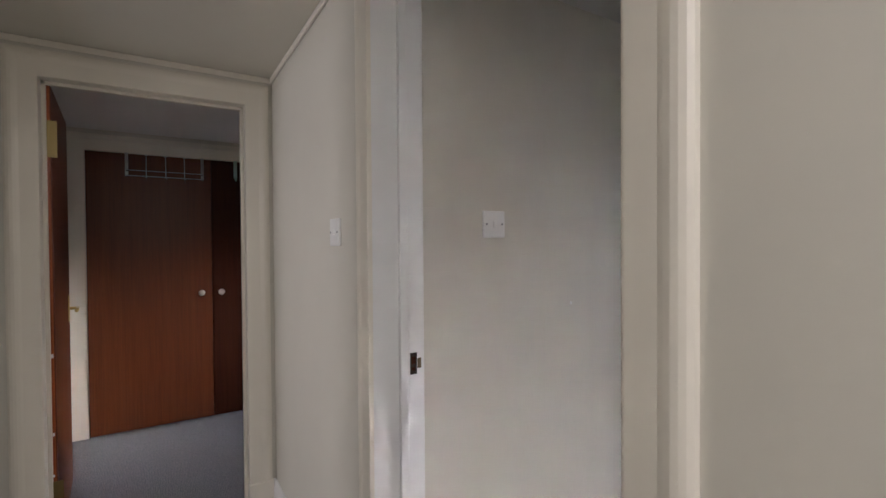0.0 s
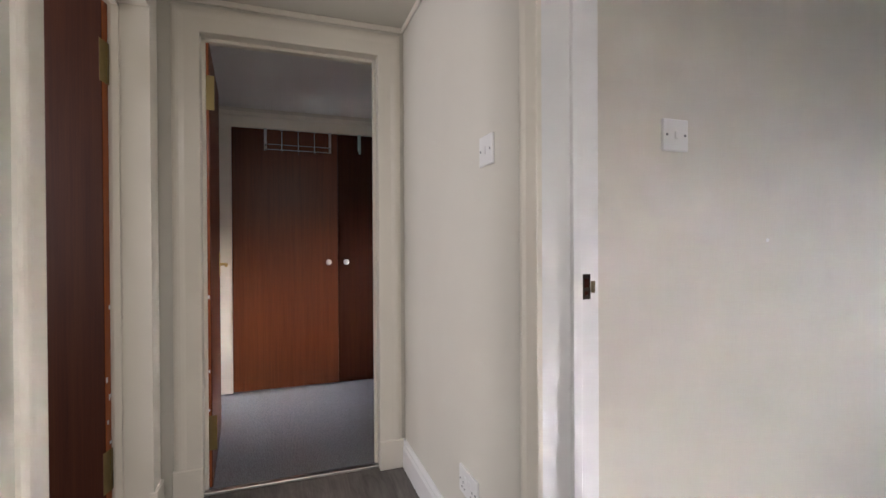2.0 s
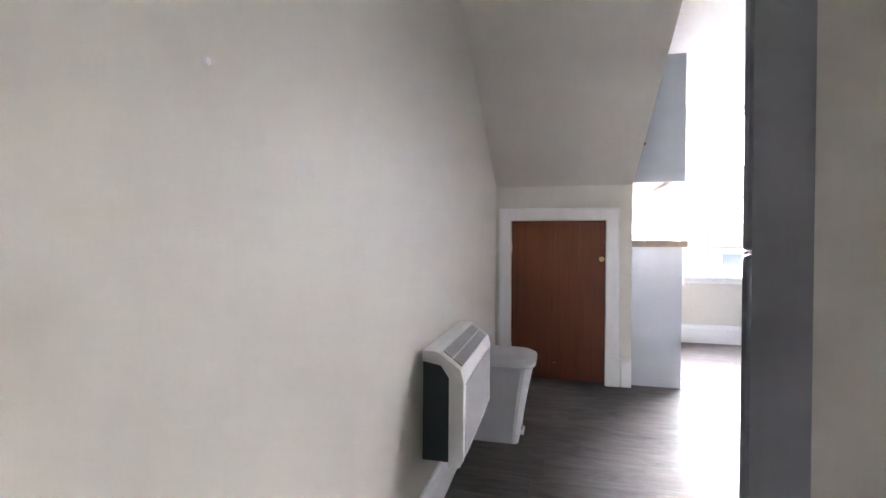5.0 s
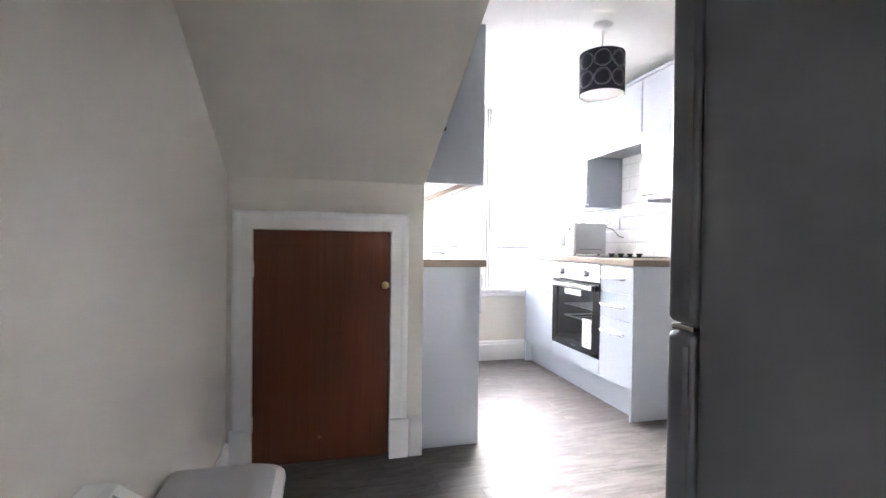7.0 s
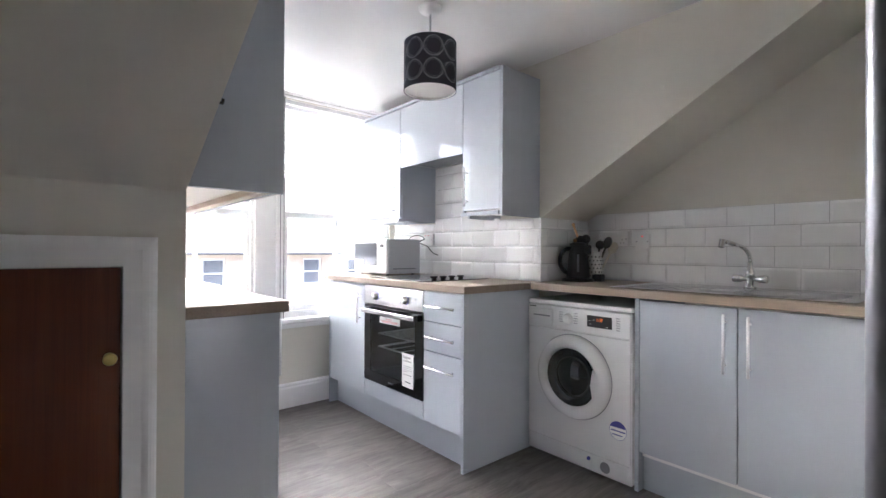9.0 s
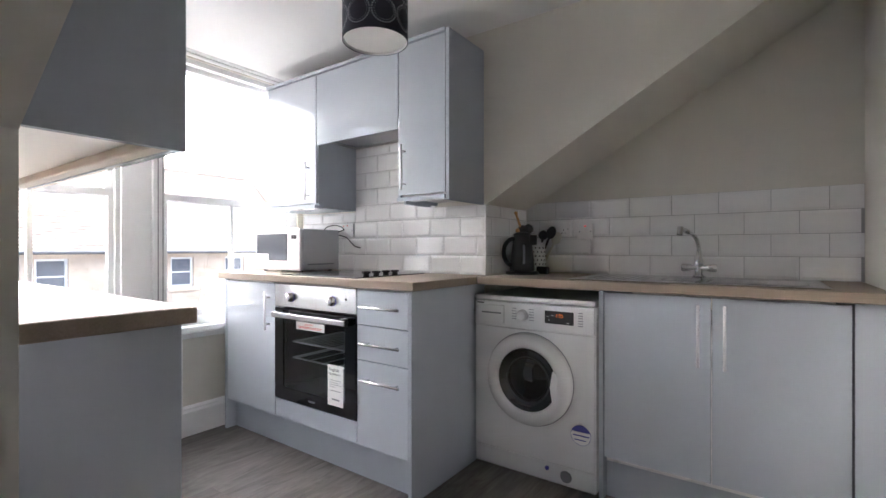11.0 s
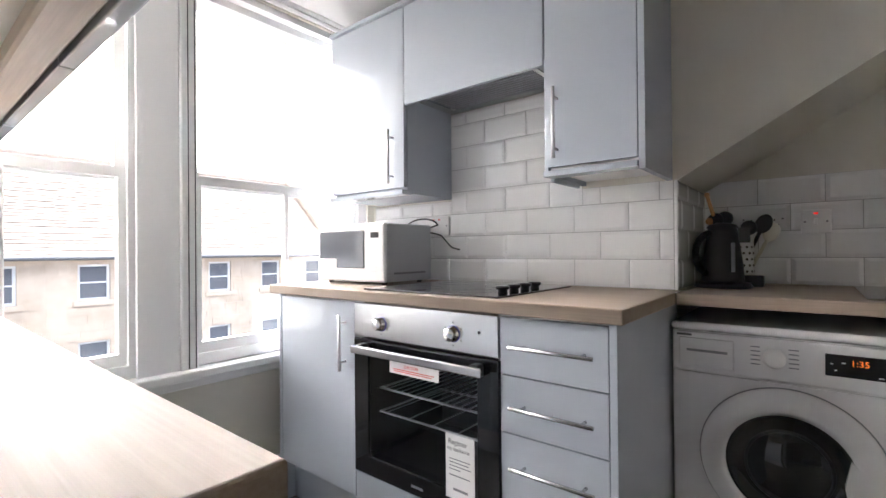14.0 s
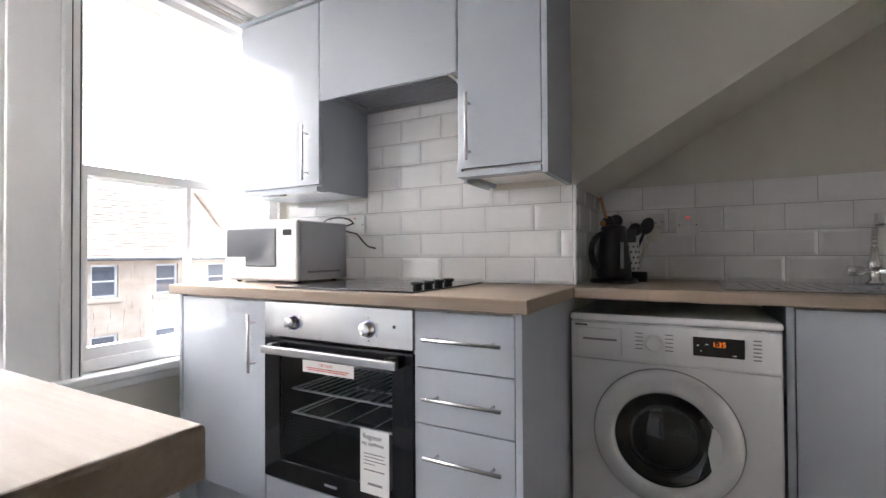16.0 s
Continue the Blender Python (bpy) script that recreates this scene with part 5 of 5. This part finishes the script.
utensil("pale_turner", "pale cream nylon turner in the pot", (tc[0], tc[1] - 0.012, tz), (tc[0] + 0.03, tc[1] - 0.085, 1.07), 0.006, painted("cream_nylon", (0.6, 0.57, 0.48), 0.5), "spoon")
utensil("masher", "black handled masher in the pot", (tc[0] + 0.02, tc[1] + 0.01, tz), (tc[0] - 0.05, tc[1] + 0.06, 1.13), 0.008, BLACK, "ladle")

# ---- wardrobe in the bedroom ----
wd = thing("wardrobe", (-2.7, 0.0, 0.008), "built-in wardrobe with brown veneered doors and white knobs", "wardrobe")
# The right door is coloured darker than the left.
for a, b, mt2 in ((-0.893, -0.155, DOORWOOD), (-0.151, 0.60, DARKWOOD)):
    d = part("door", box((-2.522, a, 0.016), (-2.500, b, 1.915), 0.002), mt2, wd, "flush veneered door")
    yk = -0.225 if a < -0.5 else -0.095
    part("knob", lathe((-2.500, yk, 0.938), (1, 0, 0), [(0.0, 0.0), (0.010, 0.0), (0.009, 0.012), (0.020, 0.018), (0.022, 0.028), (0.014, 0.036), (0.0, 0.037)], 20), WHITEPL, d, "white round knob", True)
part("frame", slab_with_holes(0, -2.56, -2.505, -1.055, 1.0, 0.008, 2.0, [(-0.897, 0.604, 0.0, 1.919)]), CREAMGLOSS, wd, "cream gloss frame")
part("head_mould", box((-2.56, -1.055, 2.0), (-2.485, 1.0, 2.03), 0.006, 2), CREAMGLOSS, wd)
part("infill", box((-2.55, -1.055, 2.03), (-2.51, 1.0, 2.06)), WALL, wd)
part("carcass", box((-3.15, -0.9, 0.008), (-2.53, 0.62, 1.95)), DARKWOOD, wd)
rk = thing("hook_rack", (-2.49, -0.44, 1.75), "chrome wire over-door hook rack on the wardrobe", "hook rack")
part("rail", rod((-2.468, -0.672, 1.762), (-2.468, -0.205, 1.762), 0.004, 8), CHROME, rk)
part("rail", rod((-2.475, -0.672, 1.80), (-2.475, -0.205, 1.80), 0.0035, 8), CHROME, rk)
for y in (-0.668, -0.21):
    part("strap", box((-2.499, y - 0.01, 1.76), (-2.496, y + 0.01, 1.921), 0.001), CHROME, rk, "flat over-door strap")
for k in range(3):
    y = -0.555 + k * 0.115
    h = part("hook", tube([(-2.49, y, 1.905), (-2.478, y, 1.86), (-2.47, y, 1.76), (-2.45, y, 1.735), (-2.425, y, 1.75)], 0.0035, 8), CHROME, rk)
    part("ball", lathe((-2.425, y, 1.742), (0, 0, 1), [(0.0, 0), (0.008, 0.004), (0.008, 0.012), (0.0, 0.016)], 12), CHROME, h)
    part("upper_ball", lathe((-2.482, y, 1.898), (0, 0, 1), [(0.0, 0), (0.010, 0.005), (0.010, 0.014), (0.0, 0.02)], 12), CHROME, h)
hk2 = thing("door_hook", (-2.49, 0.012, 1.76), "pale green plastic over-door hook", "hook")
part("strap", box((-2.499, 0.0, 1.79), (-2.495, 0.024, 1.921), 0.001), GREENPL, hk2)
part("curl", tube([(-2.494, 0.012, 1.80), (-2.486, 0.012, 1.775), (-2.468, 0.012, 1.77), (-2.46, 0.012, 1.79)], 0.006, 8), GREENPL, hk2)

# ---- the street outside ----
GROUND = painted("pale_worn_asphalt", (0.26, 0.255, 0.245), 0.85, 30, 0.3, 0.15)
STONE, st, sp_ = nodes_of("buff_sandstone")
sv = coords(st, (1, 1, 1), True)
scol = ramp_of(st, noise_of(st, sv, 1.3, 5), [(0.25, (0.44, 0.35, 0.25)), (0.5, (0.56, 0.46, 0.35)), (0.75, (0.63, 0.54, 0.43))])
st.links.new(scol, sp_.inputs["Base Color"])
sp_.inputs["Roughness"].default_value = 0.9
bump_of(st, sp_, noise_of(st, sv, 14.0, 5), 0.5, 0.01)
ROOFT, rt, rp = nodes_of("weathered_roof_tile")
rv = coords(rt, (1, 1, 1), True)
rt.links.new(ramp_of(rt, noise_of(rt, rv, 2.2, 5), [(0.25, (0.40, 0.31, 0.24)), (0.55, (0.50, 0.41, 0.33)), (0.8, (0.56, 0.47, 0.39))]), rp.inputs["Base Color"])
rp.inputs["Roughness"].default_value = 0.85
ZG = -7.5
gr = structure("ground", box((-400, -300, ZG - 0.3), (400, 500, ZG)), GROUND, "grey street ground")
YF = 24.0
th = thing("terraced_house", (8.0, YF + 3.5, ZG), "buff sandstone terraced house with a tiled roof across the street", "house")
cols = [-4.0, -1.5, 1.0, 3.5, 6.15, 8.45, 10.8, 13.3, 15.8, 18.3]
holes = []
for cx in cols:
    holes += [(cx - 0.5, cx + 0.5, -0.68, 0.66), (cx - 0.5, cx + 0.5, -4.0, -2.2)]
part("front_wall", slab_with_holes(1, YF, YF + 0.4, -8, 22, ZG, 0.92, sorted(holes)), STONE, th, "coursed buff sandstone front")
bm = bmesh.new()
add_box(bm, (-8, YF + 0.4, ZG), (-7.6, YF + 9, 0.92))
add_box(bm, (21.6, YF + 0.4, ZG), (22, YF + 9, 0.92))
add_box(bm, (-8, YF + 9, ZG), (22, YF + 9.4, 0.92))
part("other_walls", bm, STONE, th)
rf = part("roof", prism([(YF - 0.25, 0.90), (YF + 4.7, 5.25), (YF + 9.65, 0.90)], -8.2, 22.2, 0), ROOFT, th, "tiled pitched roof")
part("ridge", rod((-8.2, YF + 4.7, 5.3), (22.2, YF + 4.7, 5.3), 0.12, 12), ROOFT, rf)
part("gutter", rod((-8.2, YF - 0.3, 0.90), (22.2, YF - 0.3, 0.90), 0.07, 10), painted("black_gutter", (0.12, 0.12, 0.12), 0.5), th, "dark rainwater gutter")
part("skew", prism([(YF - 0.2, 1.02), (YF + 4.7, 5.45), (YF + 4.7, 5.8), (YF - 0.2, 1.35)], 17.0, 17.35, 0), STONE, rf, "raised stone skew on the roof")
bm = bmesh.new()
rngs = random.Random(3)
sl = Vector((0, 4.95, 4.35)).normalized()
nl = Vector((0, -4.35, 4.95)).normalized()
ncourse = 34
for c in range(ncourse):
    s0 = c * 6.59 / ncourse
    for k in range(76):
        x = -8 + k * 0.4 + (0.2 if c % 2 else 0.0)
        dz = rngs.uniform(0.0, 0.02)
        a = Vector((x, YF - 0.25, 0.90)) + sl * s0 + nl * (0.045 + dz)
        b = a + sl * 0.26 - nl * 0.04
        bm.faces.new([bm.verts.new(a), bm.verts.new(a + Vector((0.385, 0, 0))), bm.verts.new(b + Vector((0.385, 0, 0))), bm.verts.new(b)])
        e = a - nl * 0.04
        bm.faces.new([bm.verts.new(e), bm.verts.new(e + Vector((0.385, 0, 0))), bm.verts.new(a + Vector((0.385, 0, 0))), bm.verts.new(a)])
tagged(part("roof_tiles", bm, ROOFT, rf), "weathered roof tile courses", "", "", "stuff")
WFR = painted("white_window_paint", (0.75, 0.75, 0.73), 0.5, 20, 0.05, 0.04)
WDK = painted("dark_room_glass", (0.12, 0.13, 0.15), 0.08, 20, 0.0, 0.1)
for cx in cols:
    for z0, z1 in ((-0.68, 0.66), (-4.0, -2.2)):
        w = part("window", slab_with_holes(1, YF + 0.12, YF + 0.2, cx - 0.5, cx + 0.5, z0, z1, [(cx - 0.41, cx + 0.41, z0 + 0.1, (z0 + z1) / 2 - 0.03), (cx - 0.41, cx + 0.41, (z0 + z1) / 2 + 0.03, z1 - 0.08)]), WFR, th, "white sash window")
        part("pane", box((cx - 0.45, YF + 0.17, z0 + 0.05), (cx + 0.45, YF + 0.18, z1 - 0.05)), WDK, w)
        part("sill", box((cx - 0.65, YF - 0.08, z0 - 0.18), (cx + 0.65, YF + 0.15, z0), 0.01), STONE, w)
bm = bmesh.new()
for c in range(21):
    z = -5.4 + c * 0.3
    x = -8 + rngs.uniform(0, 0.4)
    while x < 21.3:
        wdt = rngs.uniform(0.35, 0.85)
        if not any(x < cx + 0.52 and x + wdt > cx - 0.52 and z + 0.29 > z0 - 0.2 and z < z1 + 0.02 for cx in cols for z0, z1 in ((-0.68, 0.66), (-4.0, -2.2))):
            pr = rngs.uniform(0.012, 0.035)
            add_box(bm, (x, YF - pr, z), (x + wdt - 0.012, YF + 0.01, z + 0.288))
        x += wdt
tagged(part("facing_stones", bm, STONE, th), "coursed sandstone blocks", "", "", "stuff")

# ---- wall tiles, one by one ----
TT = 0.0075


def tile_mesh(w, h):
    """A bevelled metro tile in its own plane, face towards +z."""
    bm = bmesh.new()
    b = min(0.012, w * 0.3)
    low = [bm.verts.new((x, y, 0)) for x, y in ((0, 0), (w, 0), (w, h), (0, h))]
    mid = [bm.verts.new((x, y, 0.0045)) for x, y in ((0, 0), (w, 0), (w, h), (0, h))]
    top = [bm.verts.new((x, y, TT)) for x, y in ((b, b), (w - b, b), (w - b, h - b), (b, h - b))]
    for p, q in ((low, mid), (mid, top)):
        for k in range(4):
            bm.faces.new((p[k], p[(k + 1) % 4], q[(k + 1) % 4], q[k]))
    bm.faces.new(top)
    me = bpy.data.meshes.new("tile")
    bmesh.ops.recalc_face_normals(bm, faces=bm.faces)
    bm.to_mesh(me)
    bm.free()
    me.materials.append(TILE)
    return me


tile_cache = {}


def tile_field(name, label, origin, along, normal, length, z0, rows, heights, first=0.0, skip=None):
    """Rows of metro tiles on a grout bed; along runs to the right as seen from the room."""
    o, al, n = Vector(origin), Vector(along), Vector(normal)
    p1 = o + al * length
    zt = z0 + sum(heights)
    lo = [min(o[i], p1[i], (o + n * 0.0035)[i], (p1 + n * 0.0035)[i]) for i in range(2)]
    hi = [max(o[i], p1[i], (o + n * 0.0035)[i], (p1 + n * 0.0035)[i]) for i in range(2)]
    bed = structure(name, box((lo[0], lo[1], z0), (hi[0], hi[1], zt)), GROUT, label)
    m0 = Matrix((al, (0, 0, 1), n)).transposed().to_4x4()
    z = z0
    for r, h in enumerate(heights):
        s = -(0.1 if (r + int(first)) % 2 else 0.0) - (first % 1) * 0.2
        while s < length - 0.004:
            a, b = max(s, 0.0), min(s + 0.2, length)
            if b - a > 0.012:
                key = (round(b - a - 0.0022, 4), round(h - 0.0022, 4))
                if key not in tile_cache:
                    tile_cache[key] = tile_mesh(*key)
                t = new("tile", tile_cache[key])
                t.parent = bed
                pos = o + al * (a + 0.0011) + n * 0.0015
                t.matrix_basis = Matrix.Translation((pos.x, pos.y, z + 0.0011)) @ m0 @ Matrix.Rotation(radians(random.uniform(-0.15, 0.15)), 4, "X")
            s += 0.2
        z += h


tile_field("tiles_oven_wall", "white bevelled metro tiles behind the hob", (CHE, 4.93, 0), (0, -1, 0), (-1, 0, 0), 4.93 - YR - 0.002, 0.9055, 3, [0.1, 0.1, 0.1], 0.53)
tile_field("tiles_under_cabinet", "cut white metro tiles under the window-side cabinet", (CHE, 4.93, 0), (0, -1, 0), (-1, 0, 0), 0.509, 1.2055, 1, [0.0625], 1.53)
tile_field("tiles_under_cabinet_end", "cut white metro tiles under the end cabinet", (CHE, 3.802, 0), (0, -1, 0), (-1, 0, 0), 3.802 - YR - 0.002, 1.2055, 1, [0.0625], 0.67)
tile_field("tiles_hood", "white bevelled metro tiles under the cooker hood", (CHE, 4.421, 0), (0, -1, 0), (-1, 0, 0), 0.619, 1.2055, 5, [0.1, 0.1, 0.1, 0.1, 0.055], 0.575)
tile_field("tiles_return", "white bevelled metro tiles on the return wall", (CHE + 0.001, YR, 0), (1, 0, 0), (0, -1, 0), SWX - CHE - 0.002, 0.9055, 4, [0.1, 0.1, 0.1, 0.065], 1.2)
tile_field("tiles_sink_wall", "white bevelled metro tiles above the sink", (SWX, YR - 0.009, 0), (0, -1, 0), (-1, 0, 0), YR - 0.009 - 1.991, 0.9055, 4, [0.1, 0.1, 0.1, 0.1], 0.6)
structure("tile_trim", box((CHE - 0.0095, YR - 0.0095, 0.906), (CHE + 0.001, YR + 0.001, 1.268), 0.003, 2), WHITEPL, "white plastic tile corner trim")

# ---- floor planks, one by one ----
PLANK, pt, pp = nodes_of("grey_oak_vinyl_plank")
pv = coords(pt, (1.3, 16, 16), True)
streak = noise_of(pt, pv, 1.5, 6, 0.68, 0.6)
knot = noise_of(pt, coords(pt, (2.6, 8, 8), True), 1.4, 5, 0.6, 1.8)
pore = noise_of(pt, coords(pt, (6, 130, 130), True), 1.0, 3)
oi = pt.nodes.new("ShaderNodeObjectInfo")
pc = ramp_of(pt, streak, [(0.25, (0.062, 0.056, 0.050)), (0.5, (0.130, 0.119, 0.109)), (0.78, (0.215, 0.20, 0.186))])
pc = mix_of(pt, 0.5, pc, ramp_of(pt, knot, [(0.32, (0.045, 0.040, 0.036)), (0.48, (0.13, 0.12, 0.11)), (0.68, (0.235, 0.22, 0.205))]))
pc = mix_of(pt, 0.2, pc, ramp_of(pt, pore, [(0.35, (0.05, 0.045, 0.04)), (0.65, (0.24, 0.22, 0.205))]))
pc = mix_of(pt, 0.35, pc, ramp_of(pt, oi.outputs["Random"], [(0.0, (0.36, 0.35, 0.34)), (1.0, (0.62, 0.61, 0.6))]), "OVERLAY")
pt.links.new(pc, pp.inputs["Base Color"])
rough_var(pt, pp, pore, 0.46, 0.62)
pp.inputs["Specular IOR Level"].default_value = 0.32
bump_of(pt, pp, pore, 0.18, 0.0006)

plank_cache = {}


def plank_mesh(w, h):
    key = (round(w, 3), round(h, 3))
    if key not in plank_cache:
        bm = bmesh.new()
        b = 0.0005
        low = [bm.verts.new(p) for p in ((0, 0, -0.012), (w, 0, -0.012), (w, h, -0.012), (0, h, -0.012))]
        mid = [bm.verts.new(p) for p in ((0, 0, -b), (w, 0, -b), (w, h, -b), (0, h, -b))]
        top = [bm.verts.new(p) for p in ((b, b, 0), (w - b, b, 0), (w - b, h - b, 0), (b, h - b, 0))]
        for p, q in ((low, mid), (mid, top)):
            for k in range(4):
                bm.faces.new((p[k], p[(k + 1) % 4], q[(k + 1) % 4], q[k]))
        bm.faces.new(top)
        me = bpy.data.meshes.new("plank")
        bmesh.ops.recalc_face_normals(bm, faces=bm.faces)
        bm.to_mesh(me)
        bm.free()
        me.materials.append(PLANK)
        plank_cache[key] = me
    return plank_cache[key]


floor = bpy.data.objects["floor"]
rng = random.Random(11)
PW, PL = 0.18, 1.2
for x0, x1, y0, y1 in ((-1.085, 3.3, -1.18, 0.15), (-0.0, SWX, 0.15, 4.98), (-1.6, 2.0, -3.1, -1.18)):
    y = y0
    while y < y1 - 0.01:
        h = min(PW, y1 - y)
        x = x0 - rng.uniform(0.0, PL)
        while x < x1:
            a, b = max(x, x0), min(x + PL, x1)
            if b - a > 0.03:
                o = new("plank", plank_mesh(b - a - 0.0004, h - 0.0004))
                o.parent = floor
                o.location = (a, y, 0)
            x += PL
        y += PW
